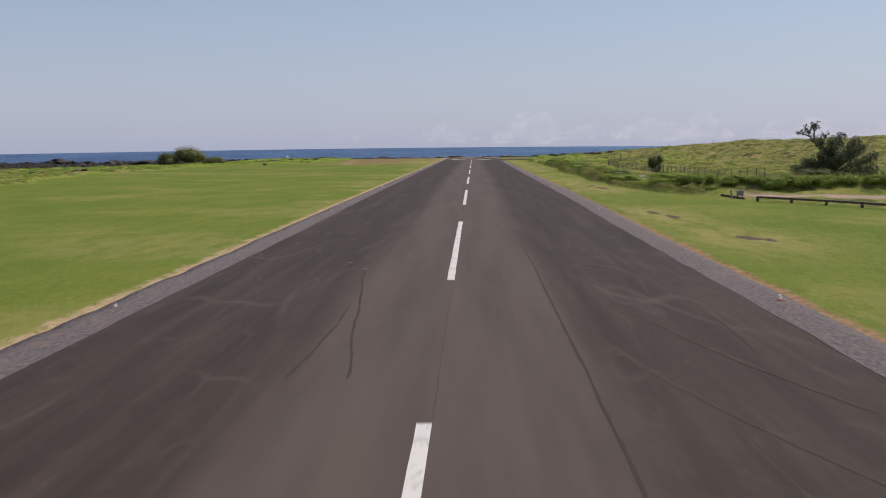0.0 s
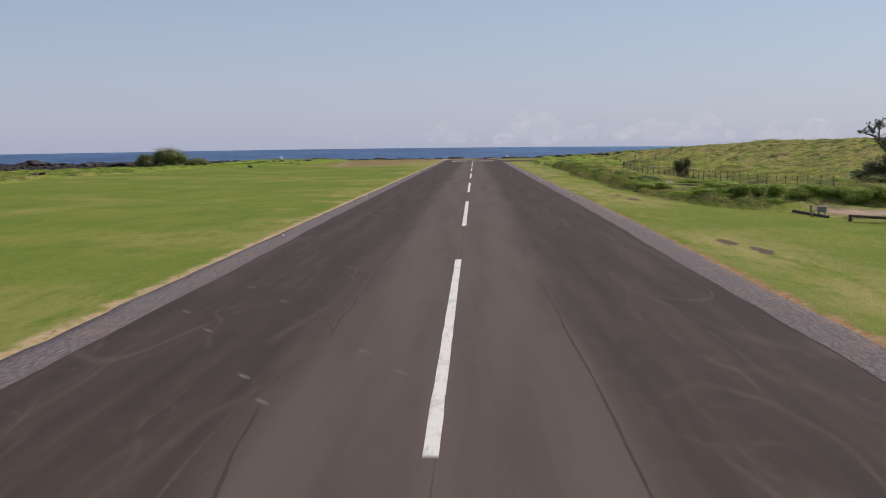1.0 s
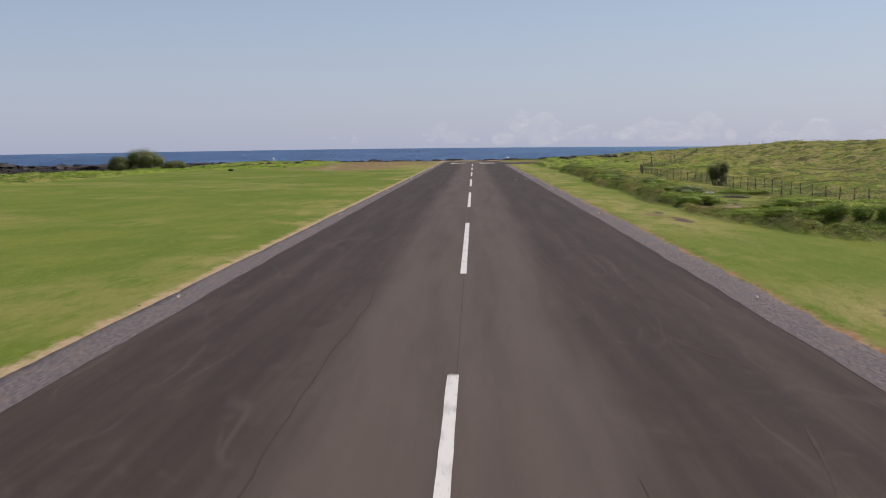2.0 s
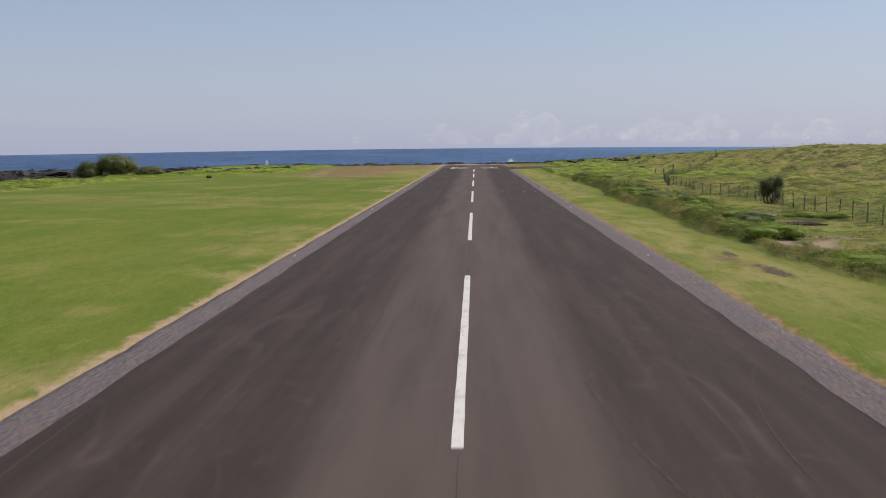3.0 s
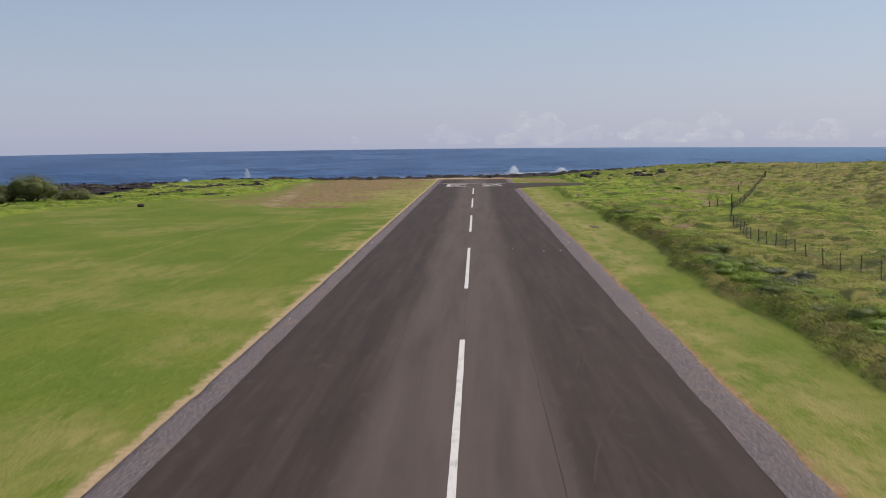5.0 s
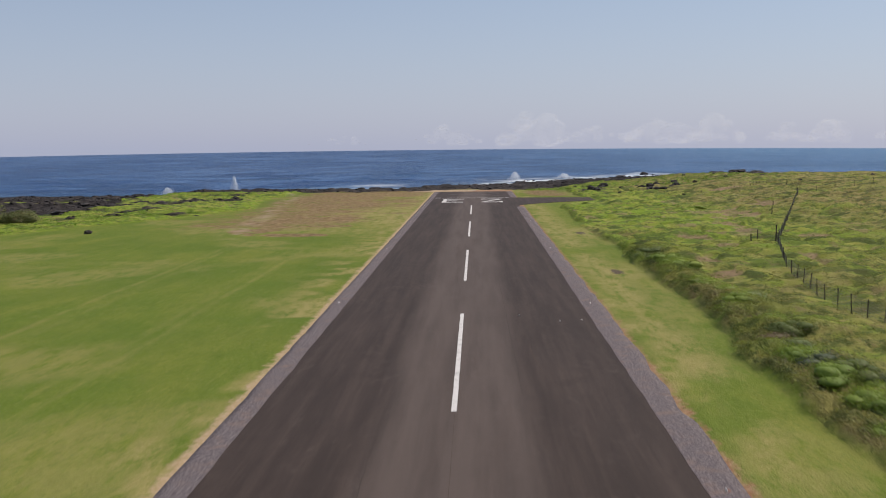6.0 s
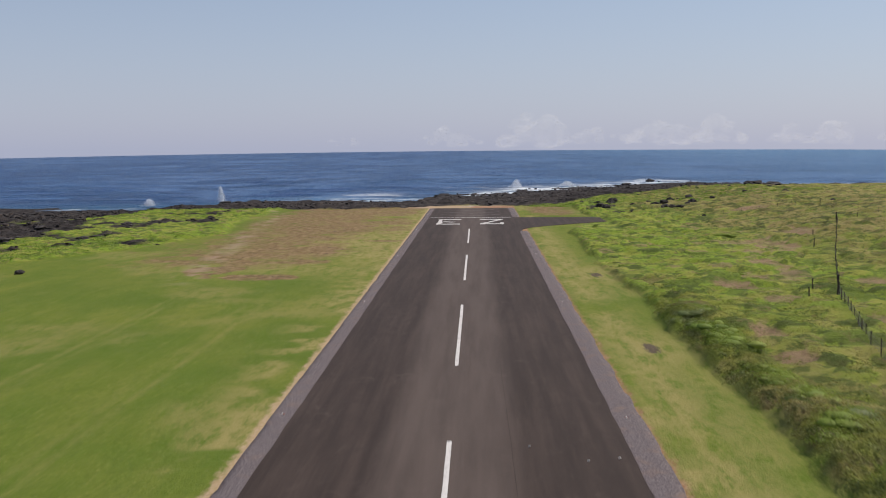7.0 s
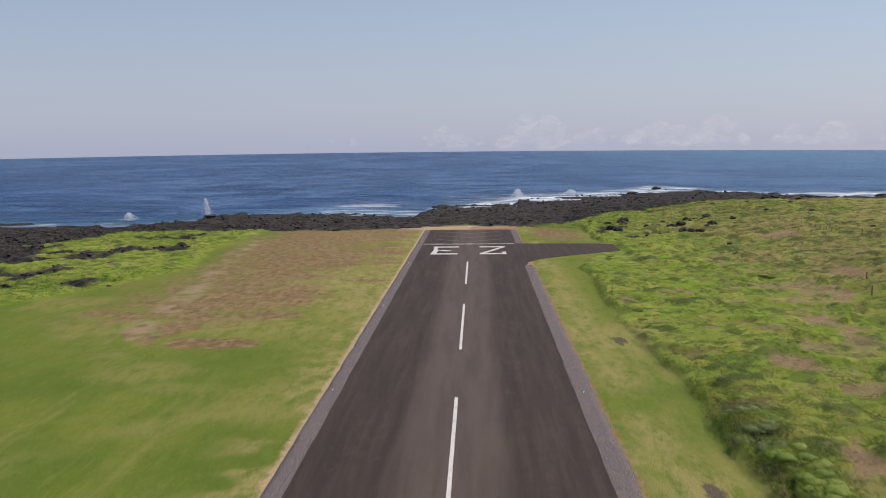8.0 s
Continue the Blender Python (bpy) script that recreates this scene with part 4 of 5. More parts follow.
# ---- timbers, stones ----
for i in range(3):
    x, y = 30.4 + 0.45 * i, 181.8 - 0.62 * i
    z = max(ground_z(x + d, y) for d in (-2, -1, 0, 1, 2))
    ob = thing("timber", "long dark weathered timber lying in the grass", "timber", "stacked timbers", at=pose(x, y, z + 0.16 - 0.04 * i, 0, 0.8 * i, 2 - 3 * i))
    bm = bmesh.new()
    box(bm, -2.4 - 0.15 * i, 2.5, -0.13, 0.13, -0.12, 0.12, 0.02)
    part("beam", bm, WOOD, ob)


def rock(name, label, x, y, size, material, seed, group="", squash=0.6, sink=0.25, category="rock"):
    g = np.random.default_rng(seed)
    bm = bmesh.new()
    bmesh.ops.create_icosphere(bm, subdivisions=3, radius=1)
    o = Vector(g.uniform(-50, 50, 3))
    for v in bm.verts:
        v.co *= 0.75 + 0.75 * noise.fractal(v.co * 1.1 + o, 1.0, 2.0, 4) * 0.6
        v.co.z *= squash
    ob = part(name, bm, material)
    base = -0.0006 * abs(x) if abs(x) < HALF and y < RUN_END else ground_z(x, y, 0.75 if x > 30 else 0.0)
    ob.matrix_basis = pose(x, y, base - sink * size * squash + size * squash * 0.6, 0, 0, float(g.uniform(0, 360))) @ Matrix.Diagonal((size, size * float(g.uniform(0.7, 1)), size, 1))
    return tagged(ob, label, category, group)


rock("stone", "flat pale boulder among creepers", 24.6, 191.5, 0.8, PALESTONE, 1, squash=0.4)
rock("stone", "flat pale boulder below a small bush", 31.5, 192.5, 0.9, PALESTONE, 2, squash=0.4)
rock("lava_stone", "lone dark lava stone on the lawn", -70.5, 359.5, 1.0, LAVA, 3)
rock("lava_stone", "lone dark lava stone on the lawn", -63.5, 409.0, 0.6, LAVA, 4)
g = np.random.default_rng(5)
for i in range(26):
    x, y = 37 + 40 * g.random() ** 1.6, g.uniform(500, 556)
    rock("lava_stone", "rough black lava boulder in low scrub", x, y, g.uniform(0.8, 2.2), LAVA, 40 + i, "lava boulders beyond the turn-off")
for i in range(16):
    x, y = g.uniform(55, 150), g.uniform(470, 620)
    rock("lava_stone", "rough black lava boulder in low scrub", x, y, g.uniform(0.6, 1.5), LAVA, 80 + i, "lava boulders on the slope")
for i, (x, y, s) in enumerate(((121, 655, 6), (130, 660, 5), (110, 652, 4.5), (-20, 774, 4), (40, 838, 4), (128, 975, 5), (180, 862, 4), (212, 850, 4), (238, 850, 4), (100, 900, 4), (-118, 695, 4), (-70, 720, 4))):
    rock("lava_outcrop", "large black lava outcrop above the surf", x, y, s, LAVA, 120 + i, "lava outcrops on the shore", 0.33)


for i, (x, y, s) in enumerate(((-123, 394, 5.5), (-112, 400, 4.5), (-137, 402, 6), (-150, 408, 6), (-86, 428, 2.0), (-76, 446, 1.8), (-98, 415, 2.6), (-165, 420, 6), (-90, 470, 2.0), (-105, 450, 2.4))):
    rock("lava_outcrop", "dark lava mound rising behind green creeper", x, y, s, LAVA, 160 + i, "lava mounds by the bushes", 0.27)


for i, (x, y) in enumerate(((5.2, 263.2), (8.7, 260.0), (10.7, 260.6))):
    rock("pale_stone", "small pale loose stone on the asphalt", x, y, 0.13, PALESTONE, 180 + i, "loose stones on the strip")


# ---- wire fence ----
def fence(points, spacing, height, label, mesh_net=True, seed=1):
    g = np.random.default_rng(seed)
    p = [Vector((x, y, 0)) for x, y in points]
    ob = thing("wire_fence", label, "fence", "wire fences", at=(*points[0], 0.0))
    o = Vector((*points[0], 0))
    posts = []
    for a, b in zip(p, p[1:]):
        n = max(1, round((b - a).length / spacing))
        posts += [a.lerp(b, i / n) for i in range(n)]
    posts.append(p[-1])
    tops = []
    shapes = []
    for k in range(3):
        bm = bmesh.new()
        tube(bm, [(0, 0, -0.4), (0.02 * k, 0, height * 0.5), (0.03 * k - 0.03, 0.02, height + 0.12)], [0.062, 0.055, 0.05], 6)
        shapes.append(mesh_of(bm, "post"))
        shapes[-1].materials.append(POSTWOOD)
    for i, v in enumerate(posts):
        v.z = 0.5 * ground_z(v.x, v.y) + 0.25 * (ground_z(v.x - 4, v.y - 8) + ground_z(v.x + 4, v.y + 8)) + 0.1
        post = part("post", shapes[i % 3], POSTWOOD, ob)
        post.matrix_basis = Matrix.Translation(v - o) @ pose(0, 0, 0, float(g.uniform(-4, 4)), float(g.uniform(-4, 4)), float(g.uniform(0, 360)))
        tops.append(v - o)
    r = 0.010
    for a, b in zip(tops, tops[1:]):
        bm = bmesh.new()
        d = b - a
        levels = np.linspace(0.12, height - 0.03, 8 if mesh_net else 4)
        for h in levels:
            mid = (a + b) / 2 + Vector((0, 0, h - 0.03))
            tube(bm, [a + Vector((0, 0, h)), mid, b + Vector((0, 0, h))], [r] * 3, 3)
        if mesh_net:
            n = max(4, int(d.length / 0.4))
            for i in range(1, n):
                q = a.lerp(b, i / n)
                tube(bm, [q + Vector((0, 0, 0.1)), q + Vector((0, 0, height - 0.05))], [r * 0.8] * 2, 3)
        part("wire_panel", bm, WIRE, ob)
    return ob


fence([(39.5, 140), (38.0, 174), (37.6, 204), (36.7, 226), (34.7, 246), (35.2, 270), (38.4, 294), (46.6, 327), (60.8, 371), (77.5, 420)], 4.0, 1.75, "wire stock fence on dark wooden posts through scrub")
fence([(77.5, 421), (110, 424), (150, 428), (205, 430)], 4.5, 1.7, "wire stock fence running over the low ridge", False, 2)
fence([(56, 470), (84, 471), (86, 520)], 4.5, 1.3, "thin old wire fence across the scrub", False, 3)
g = np.random.default_rng(9)
bm = bmesh.new()
tube(bm, [(0, 0, -0.4), (0.03, 0, 1.0), (0.0, 0.02, 2.1)], [0.10, 0.09, 0.085], 7)
pole = tagged(part("fence_post", bm, POSTWOOD), "lone dark wooden post standing in scrub", "post", "lone posts")
pole.matrix_basis = pose(41.5, 322.5, ground_z(41.5, 322.5))
corner = copy_thing(pole, pose(46.1, 326.2, ground_z(46.1, 326.2), 0, 2, 0))
corner.scale = (1.3, 1.3, 1.55)
tagged(corner, "tall dark corner post of a wire fence")
for x, y in ((45.2, 333.0), (62.0, 386.0), (65.5, 398.0), (84.0, 452.0), (77.4, 420.2)):
    copy_thing(pole, pose(x, y, ground_z(x, y), float(g.uniform(-3, 3)), float(g.uniform(-3, 3)), 30))


# ---- trees and bushes ----
def limb_points(a, b, bend, seed, n=6):
    g = np.random.default_rng(seed)
    a, b = Vector(a), Vector(b)
    off = Vector(g.uniform(-1, 1, 3)) * bend
    return [a.lerp(b, i / n) + off * math.sin(math.pi * i / n) + Vector(g.uniform(-1, 1, 3)) * bend * 0.15 for i in range(n + 1)]


def tree(x, y, label):
    ob = thing("tree", label, "tree", at=(x, y, ground_z(x, y) - 0.1))
    g = np.random.default_rng(77)
    bm = bmesh.new()
    tube(bm, limb_points((0, 0, -0.3), (-0.3, 0.2, 2.4), 0.2, 1), list(np.linspace(0.42, 0.28, 7)), 9)
    part("trunk", bm, BARK, ob)
    tips = []
    ends = [(-2.6, 0.5, 6.4), (-0.6, -1, 6.4), (1.3, 1, 6.9), (2.9, -0.8, 6.3), (4.4, 0.6, 5.4), (6.0, -0.3, 3.8), (-2.6, -1.4, 4.0), (-4.4, 0.6, 3.0), (-6.2, -0.5, 2.0), (6.6, 0.8, 1.8), (0.4, -2.4, 4.2), (0.2, 2.4, 4.4)]
    for i, e in enumerate(ends):
        pts = limb_points((-0.25, 0.1, 1.0 + 0.1 * i), e, 0.5, 10 + i)
        bm = bmesh.new()
        tube(bm, pts, list(np.linspace(0.2, 0.05, 7)), 6)
        part("limb", bm, BARK, ob)
        tips += [(p, 0.95) for p in pts[3:]]
    # bare-topped leader that stands above the crown
    for i, (a, e) in enumerate((((-2.6, 0.4, 5.6), (-4.4, 0.3, 8.2)), ((-3.6, 0.4, 7.0), (-5.9, 0.2, 7.6)), ((-3.2, 0.4, 6.6), (-2.9, 0.4, 9.0)), ((-3.9, 0.3, 7.6), (-3.4, 0.5, 9.1)), ((-2.4, 0.3, 5.6), (-1.4, 0.2, 7.2)))):
        pts = limb_points(a, e, 0.3, 60 + i)
        bm = bmesh.new()
        tube(bm, pts, list(np.linspace(0.12, 0.03, 7)), 5)
        bough = part("limb", bm, BARK, ob, "thin almost bare branch")
        tips += [(p, 0.30) for p in pts[5:]]
        for j in range(5):
            k = int(g.integers(2, 6))
            e2 = pts[k] + Vector((float(g.uniform(-0.9, 0.6)), float(g.uniform(-0.4, 0.4)), float(g.uniform(0.1, 0.8))))
            bm = bmesh.new()
            tube(bm, [pts[k], pts[k].lerp(e2, 0.5) + Vector((0, 0, 0.06)), e2], [0.04, 0.03, 0.015], 4)
            part("twig", bm, BARK, bough)
            tips.append((e2, 0.26))
    cs = []
    for p, r in tips:
        n = int(340 * r * r)
        d = g.normal(size=(n, 3))
        d /= np.linalg.norm(d, axis=1, keepdims=True)
        q = np.array(p) + d * (g.random((n, 1)) ** 0.4) * r * np.array([1.0, 1.0, 0.8])
        cs.append(q)
    skirt = g.random((7000, 2)) * 2 * math.pi
    rr = g.random(7000) ** 0.5
    q = np.stack([6.8 * rr * np.cos(skirt[:, 0]) + 1.2, 3.0 * rr * np.sin(skirt[:, 0]), 0.2 + 5.0 * g.random(7000) * (1 - rr ** 2) ** 0.5 + 0.5 * g.random(7000)], 1)
    cs.append(q[fbm(q[:, 0] * 1.0, q[:, 2] + q[:, 1], 1.4, 3) > 0.38])
    v, f = leaves(np.concatenate(cs), 0.27, 0.2, 0.20, 5)
    part("crown", mesh_from("crown", v, f), LEAF_TREE, ob, "dark grey-green needle foliage, thin at the top")
    return ob


tree(58.0, 168.0, "wind-swept dark tree with a bare leaning top above scrub")


ball = bmesh.new()
bmesh.ops.create_icosphere(ball, subdivisions=2, radius=1)
LOBE = np.array([v.co[:] for v in ball.verts])
LOBE_FACES = np.array([[v.index for v in f.verts] for f in ball.faces])
ball.free()


def bush(name, label, x, y, rx, ry, h, material, seed, count=900, size=0.22, group="", category="bush", lobes=7, lift=0.0, lobe=0.46):
    """Stems and a crown of leaves in uneven lobes."""
    g = np.random.default_rng(seed)
    ob = thing(name, label, category, group, at=(x, y, ground_z(x, y, 0.6) - 0.08))
    bm = bmesh.new()
    cs, ds, inner = [], [], []
    for i in range(lobes):
        a, r = g.uniform(0, 2 * math.pi), g.uniform(0.1, 0.62)
        c = np.array([rx * r * math.cos(a), ry * r * math.sin(a), h * g.uniform(0.28, 0.66) * (1.1 - 0.6 * r) + lift])
        tube(bm, limb_points((0.2 * c[0], 0.2 * c[1], -0.1), tuple(c), 0.15 * h, seed + i, 3), list(np.linspace(0.05, 0.015, 4) * max(1, h / 2)), 5)
        n = count // lobes
        d = g.normal(size=(n, 3))
        d /= np.linalg.norm(d, axis=1, keepdims=True)
        rad = 0.60 + 0.46 * g.random((n, 1)) ** 0.7
        q = c + d * rad * np.array([rx * lobe, ry * lobe, h * 0.78 * lobe])
        q[:, 2] = np.abs(q[:, 2]) + 0.02
        cs.append(q)
        ds.append(d + np.array([0, 0, 0.35]))
        # dense inner foliage of the lobe
        rough = LOBE * (0.55 + 0.90 * fbm(LOBE[:, 0] * 2 + 7 * i + seed, LOBE[:, 1] * 2 + LOBE[:, 2] * 3, 1.0, seed, 3))[:, None]
        w = c + rough * np.array([rx * lobe, ry * lobe, h * 0.78 * lobe]) * 0.54
        w[:, 2] = np.maximum(w[:, 2], -0.05)
        inner.append(w)
    part("stems", bm, BARK, ob)
    v, f = leaves(np.concatenate(cs), size, 0.25, 0.3, seed + 3, np.concatenate(ds), 0.30)
    part("crown", mesh_from("crown", v, f), material, ob)
    tri = np.concatenate([LOBE_FACES + k * len(LOBE) for k in range(lobes)])
    part("inner_foliage", mesh_from("inner_foliage", np.concatenate(inner), tri), material, ob, smooth=True)
    return ob


bush("bush", "rounded olive-green bush on the lava edge", -103, 379, 8, 5.5, 7.6, LEAF_BUSH, 1, 7000, 0.30, lobes=12)
bush("bush", "low olive-green bush beside a larger one", -109.5, 376, 5.5, 4.5, 5.0, LEAF_BUSH, 2, 5000, 0.30, lobes=9)
bush("bush", "low spreading grey-green bush on the lava edge", -94.5, 385, 5.5, 4, 3.2, LEAF_BUSH, 3, 3600, 0.30)
bush("bush", "small dark upright bush beside the wire fence", 37.6, 213.5, 2.3, 1.9, 4.4, LEAF_BUSH, 4, 4200, 0.15, lobes=13, lift=0.5, lobe=0.32)
bush("bush", "small grey leafless bush in the scrub", 51.0, 158.0, 3.6, 2.2, 2.0, LEAF_BUSH, 6, 1500, 0.2)
g = np.random.default_rng(12)
# dense dark growth on the face of the bank behind the sandy track
for i in range(30):
    x = 27.5 + 1.15 * i + g.uniform(-0.6, 0.6)
    y = 123.2 + 2.2 * float(fbm(np.array([x]), 1, 9, 81)[0] - 0.5) + 9 * float(sstep(31, 25, x)) + g.uniform(-0.5, 0.9)
    bush("hedge_shrub", "dense dark-green coastal shrub on an overgrown bank", x, y, g.uniform(1.3, 2.1), g.uniform(0.9, 1.3), g.uniform(1.0, 1.6), LEAF_COAST, 300 + i, 2000, 0.13, "hedge behind the track", "shrub")
# shrubs along the edge of the lawn
for i in range(146):
    y = 124 + 2.3 * i + g.uniform(-2, 2)
    x = float(lawn_right(np.array([y]))[0]) + g.uniform(1.9, 4.4)
    s = g.uniform(0.9, 1.7)
    if 153.5 < y < 164 and x > 21.8:
        continue
    if y > 322:
        if g.random() < 0.78:
            continue
        s *= 0.42
    bush("shrub", "low silvery-green creeping shrub at the lawn's edge", x, y, 1.9 * s, 2.3 * s, (0.42 if y < 163 else 0.92 if y < 322 else 0.6) * s, (LEAF_HEDGE, LEAF_SILVER, LEAF_COAST, LEAF_HEDGE, LEAF_DARK if 200 < y < 285 else LEAF_HEDGE, LEAF_BROWN if 215 < y < 270 else LEAF_COAST, LEAF_DARK if 195 < y < 265 else LEAF_COAST)[int(g.integers(0, 7))], 400 + i, 1900, 0.125, "shrubs along the lawn", "shrub", 6)
for i, (x, y, s) in enumerate(((24.8, 237, 1.5), (27.2, 234, 1.5), (29.6, 231, 1.3), (26.5, 226, 1.3), (27.5, 205, 1.0), (36, 160, 1.5), (36, 149, 1.6), (34.5, 190, 1.6), (37, 188, 1.7), (28, 140, 1.8), (31, 144, 1.6), (29.5, 147.5, 1.7), (33, 150, 1.6), (25.8, 136, 1.7), (24.6, 142, 1.4), (36, 146, 1.7), (30, 256, 1.2), (33, 345, 1.2), (52, 410, 2.0), (40, 352, 1.2), (28, 270, 1.4), (24.5, 262, 1.3))):
    bush("shrub", "dark green clump of shrubs in the scrub", x, y, 1.8 * s, 1.5 * s, (0.85 if i < 5 else 0.55) * s, LEAF_TREE if i < 4 else LEAF_HEDGE, 500 + i, 1800, 0.13, "shrubs in the scrub", "shrub", 6)


# ---- low growth, past counting ----
def scatter(n, x0, x1, y0, y1, seed, keep):
    g = np.random.default_rng(seed)
    x, y = g.uniform(x0, x1, n), g.uniform(y0, y1, n)
    z, zone = land(x, y)
    ok = keep(x, y, zone, g.random(n))
    return x[ok], y[ok], z[ok]


def tufts(x, y, z, seed, per, radius, height, size, up):
    """Leaf blades in low domes at the given places."""
    g = np.random.default_rng(seed)
    s = (0.5 + 1.0 * g.random(len(x)))
    c = np.repeat(np.stack([x, y, z], 1), per, 0)
    s = np.repeat(s, per)
    a, r = g.random(len(c)) * 2 * math.pi, g.random(len(c)) ** 0.5
    c[:, 0] += radius * s * r * np.cos(a)
    c[:, 1] += radius * s * r * np.sin(a)
    c[:, 2] += height * s * (1 - r * r) * (0.35 + 0.65 * g.random(len(c))) - 0.03
    out = np.stack([r * np.cos(a), r * np.sin(a), np.full(len(c), 0.9)], 1)
    return leaves(c, size * s, up, 0.36, seed + 1, out, 0.18)


def growth(name, label, category, places, seed, per, radius, height, size, up, material):
    v, f = tufts(*places, seed, per, radius, height, size, up)
    return tagged(part(name, mesh_from(name, v, f), material), label, category, kind="stuff")


def on_scrub(x, y, zone, u):
    lava, scrub, dry, bare, tone, track, spots = zone
    return (scrub > 0.6) & (lava < 0.4) & (track < 0.12) & ((x < 0) | (y > 122.5)) & (u > 0.75 * bare) & ~((x < 38) & (y > 436) & (y < 491)) & ~((x > 27.5) & (x < 36.5) & (y > 168) & (y < 189))


def scrub_growth(label, places, seed, per, radius, height, size):
    x, y, z = places
    v, f = tufts(x, y, z, seed, per, radius, height, size, 0.5)
    me = mesh_from("scrub", v, f)
    zone = land(x, y)[1]
    paint(me, "plant", [np.repeat(zone[k], per * 4) for k in (4, 2)])
    return tagged(part("scrub", me, LEAF_SCRUB), label, "scrub", kind="stuff")


def nearer(level):
    """Growth on the plants, thinning out away from the strip."""
    return lambda x, y, zone, u: on_scrub(x, y, zone, u) & (fbm(x, y, 5, 61) + 0.16 * (u - 0.5) > level)


scrub_growth("knee-high tangled green scrub and weeds", scatter(15000, 20, 62, 100, 345, 1, nearer(0.42)), 21, 18, 0.8, 0.20, 0.115)
scrub_growth("dense leafy weeds at the lawn's edge", scatter(26000, 20, 31, 118, 330, 11, lambda x, y, zone, u: on_scrub(x, y, zone, u) & (x - lawn_right(y) < 2 + 5 * u)), 23, 18, 0.55, 0.22, 0.11)
scrub_growth("low windswept green and olive scrub on the slope", scatter(20000, 20, 150, 150, 640, 2, nearer(0.48)), 22, 14, 1.0, 0.22, 0.15)
growth("creeper", "bright green beach creeper over lava", "creeper", scatter(9000, -125, -52, 170, 545, 3, on_scrub), 23, 17, 0.9, 0.22, 0.22, 0.5, LEAF_LUSH)
growth("creeper", "bright green beach creeper over lava", "creeper", scatter(2600, 12, 120, 535, 650, 4, lambda x, y, zone, u: (zone[0] < 0.45) & (u < 0.9) & ((x > 16) | (y > 550))), 24, 24, 1.0, 0.26, 0.26, 0.5, LEAF_LUSH)


def beside_shoulder(x, y, zone, u):
    return (np.abs(np.abs(x) - rim_x(x, y) - 0.12) < 0.4 * u) & ~((x > 0) & (y > 438) & (y < 490))


growth("dry_grass", "straw-coloured dry grass along the pavement's edge", "grass", scatter(60000, -14.2, 14.2, 5, 400, 6, beside_shoulder), 25, 2, 0.10, 0.02, 0.08, 0.4, LEAF_DRY)


# ---- lava blocks, past counting ----
def rubble(places, seed, low, high, name, label):
    x, y, z = places
    g = np.random.default_rng(seed)
    n = len(x)
    bm = bmesh.new()
    bmesh.ops.create_cube(bm, size=1.3)
    bmesh.ops.triangulate(bm, faces=bm.faces[:])
    base = np.array([v.co[:] for v in bm.verts])
    tri = np.array([[v.index for v in f.verts] for f in bm.faces])
    bm.free()
    size = low + (high - low) * g.random(n) ** 3
    k = len(base)
    v = base[None] * (0.55 + 0.9 * g.random((n, k, 1))) * size[:, None, None] * np.stack([np.ones(n), 0.6 + 0.7 * g.random(n), 0.22 + 0.5 * g.random(n) ** 2], 1)[:, None, :]
    a = g.random(n) * 6.283
    ca, sa = np.cos(a)[:, None], np.sin(a)[:, None]
    v = np.stack([v[..., 0] * ca - v[..., 1] * sa, v[..., 0] * sa + v[..., 1] * ca, v[..., 2]], 2)
    v += np.stack([x, y, z + 0.1 * size], 1)[:, None, :]
    f = tri[None] + (np.arange(n) * k)[:, None, None]
    return tagged(part(name, mesh_from(name, v.reshape(-1, 3), f.reshape(-1, 3)), LAVA), label, "lava", kind="stuff")


def on_lava(x, y, zone, u):
    return (zone[0] > 0.5) & (y < shore_y(x) + 3)


rubble(scatter(12000, -170, 200, 480, 1000, 7, on_lava), 31, 0.15, 0.95, "lava_rubble", "jagged black lava blocks along the shore")
rubble(scatter(9000, -220, -52, 220, 560, 8, on_lava), 32, 0.2, 0.95, "lava_rubble", "dark lava blocks showing through green creeper")

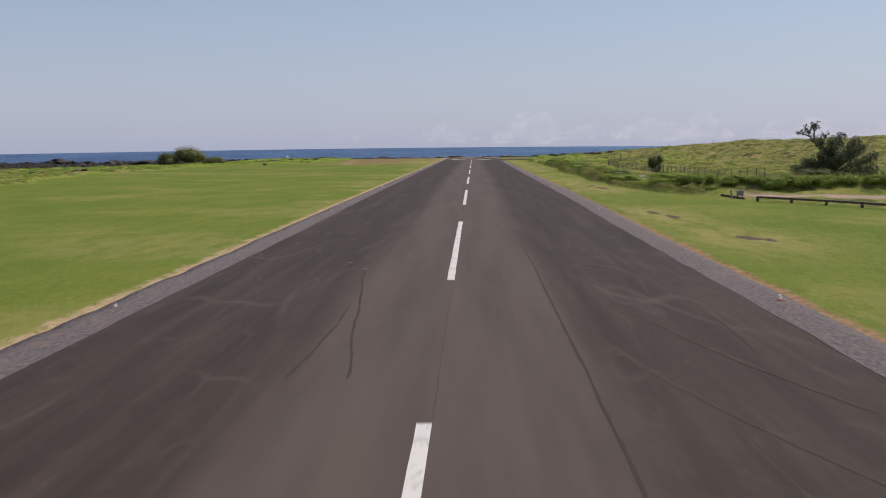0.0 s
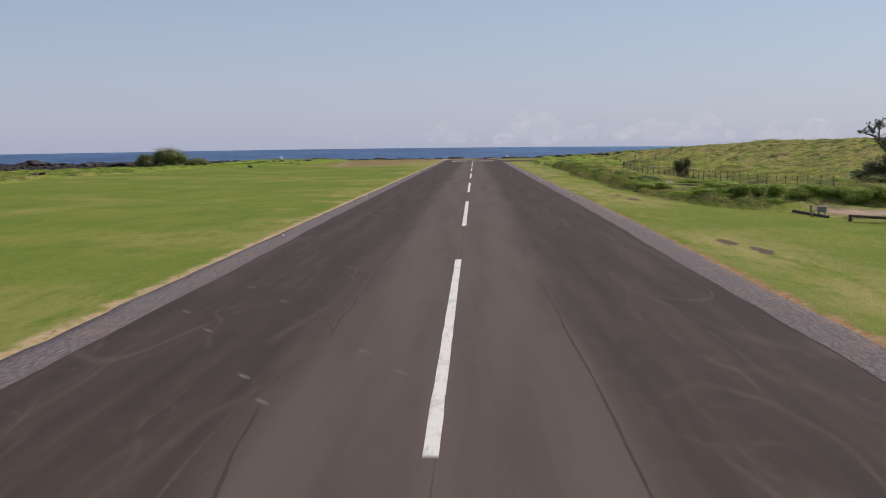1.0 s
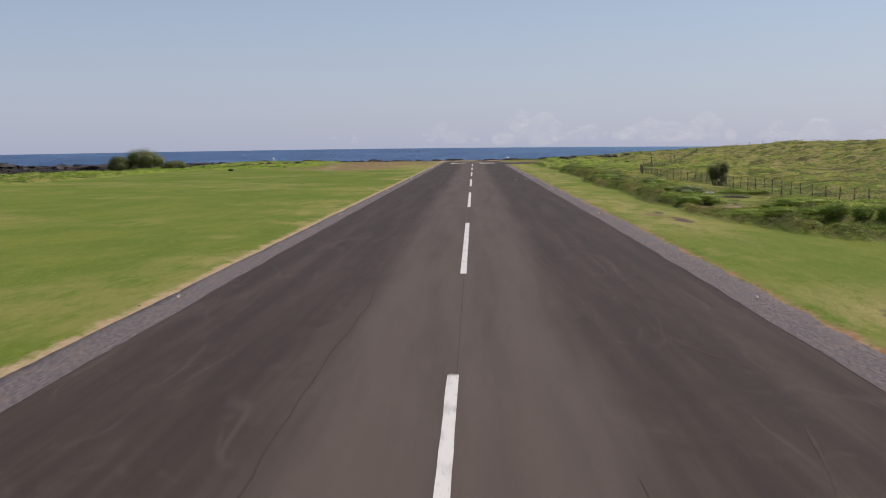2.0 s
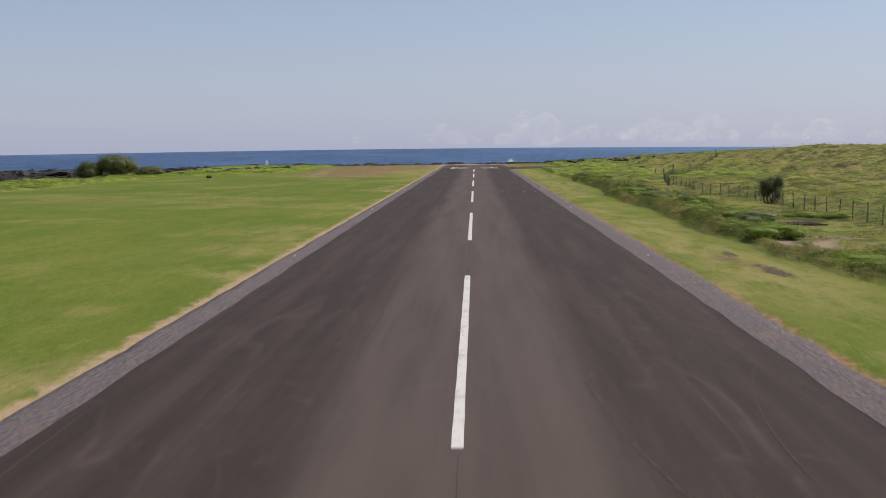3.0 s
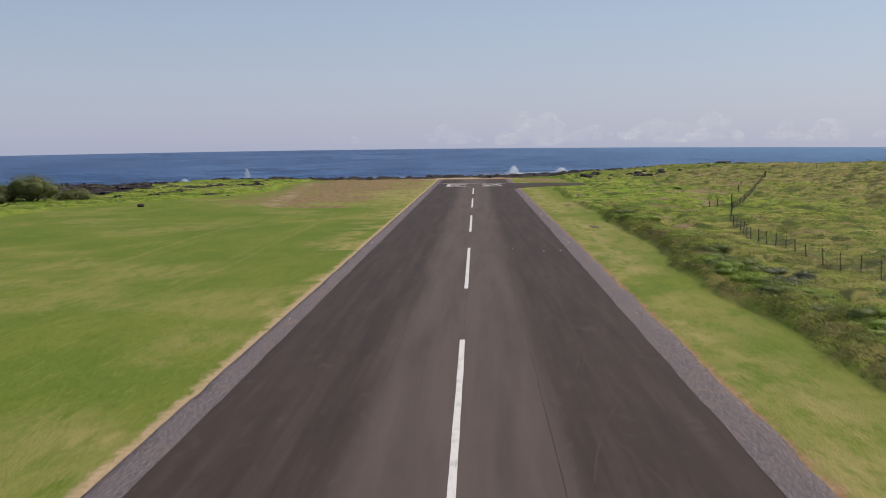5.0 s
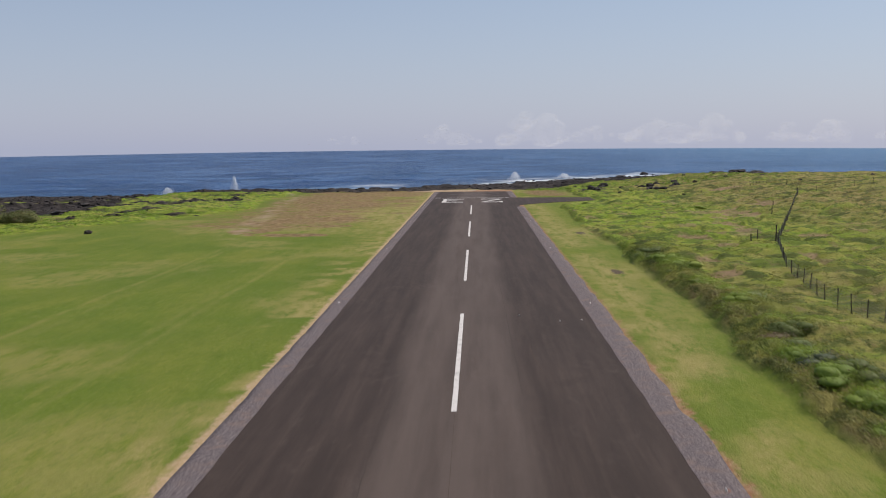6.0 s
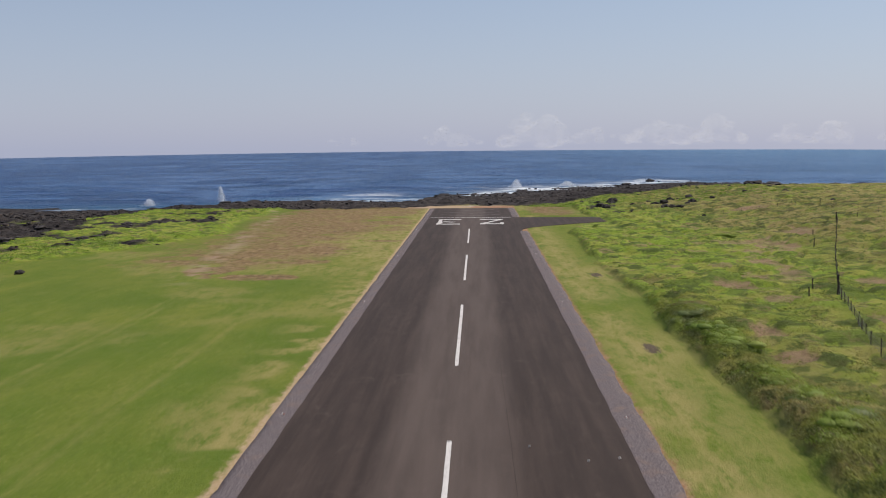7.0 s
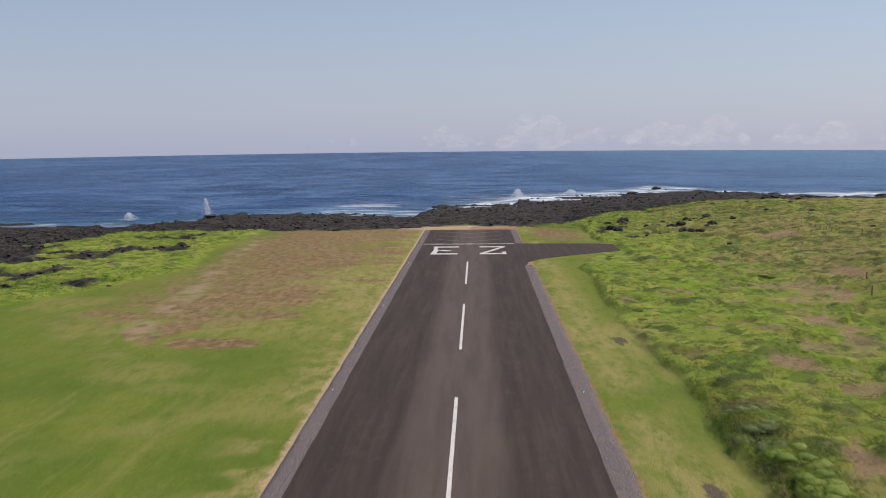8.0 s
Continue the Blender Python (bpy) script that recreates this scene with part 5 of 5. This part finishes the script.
# ---- surf and clouds ----
def spray(x, y, width, height, seed, lean=0.0, count=2600):
    g = np.random.default_rng(seed)
    h = g.random(count) ** 1.5
    w = width * (1 - 0.75 * h) * g.normal(size=count) * 0.5
    c = np.stack([x + w + lean * height * h, y + 0.5 * width * g.normal(size=count) * (1 - 0.7 * h), SEA_Z + 0.4 + height * h * (0.6 + 0.4 * g.random(count))], 1)
    v, f = leaves(c, 0.30, 0.0, 0.5, seed)
    return tagged(part("spray", mesh_from("spray", v, f), SPRAY), "white burst of sea spray over the rocks", "spray", "bursts of spray", "stuff")


spray(-151, 684, 4.0, 3.5, 1, count=1400)
spray(-126, 722, 2.6, 8.0, 2, -0.1, 1700)
spray(26, 868, 5.0, 5.5, 3, 0.15, count=2600)
spray(62, 905, 6.0, 3.0, 4)

def cloud(x, width, height, seed):
    g = np.random.default_rng(seed)
    bm = bmesh.new()
    for i in range(26):
        u = g.uniform(-1, 1)
        r = height * g.uniform(0.14, 0.30) * (1.1 - 0.6 * abs(u))
        m = Matrix.Translation((u * width / 2, g.uniform(-60, 60), 30 + g.uniform(0, 1) * height * (1 - abs(u)) ** 0.7)) @ Matrix.Diagonal((1.5, 1, 0.9, 1))
        r0 = bmesh.ops.create_icosphere(bm, subdivisions=3, radius=r, matrix=m)["verts"]
        for v in r0:
            v.co += Vector((1, 0.4, 1)) * noise.fractal(v.co / 28 + Vector((seed, 0, 0)), 1.0, 2.0, 4) * 0.35 * r
    ob = part("cloud", bm, CLOUD, None, smooth=True)
    shell = ob.modifiers.new("shell", "REMESH")
    shell.mode, shell.voxel_size, shell.use_smooth_shade = "VOXEL", 8.0, True
    ob.location = (x, 4700, 0)
    ob.visible_shadow = False
    return tagged(ob, "faint white cumulus cloud low over the horizon", "cloud", "clouds on the horizon", "structure")


for i, (x, w, h) in enumerate(((250, 330, 140), (520, 340, 70), (800, 330, 110), (1010, 280, 100), (1330, 200, 75), (1500, 190, 95), (1830, 280, 90), (-130, 320, 70), (-560, 330, 35))):
    cloud(x, w, h, 40 + i)
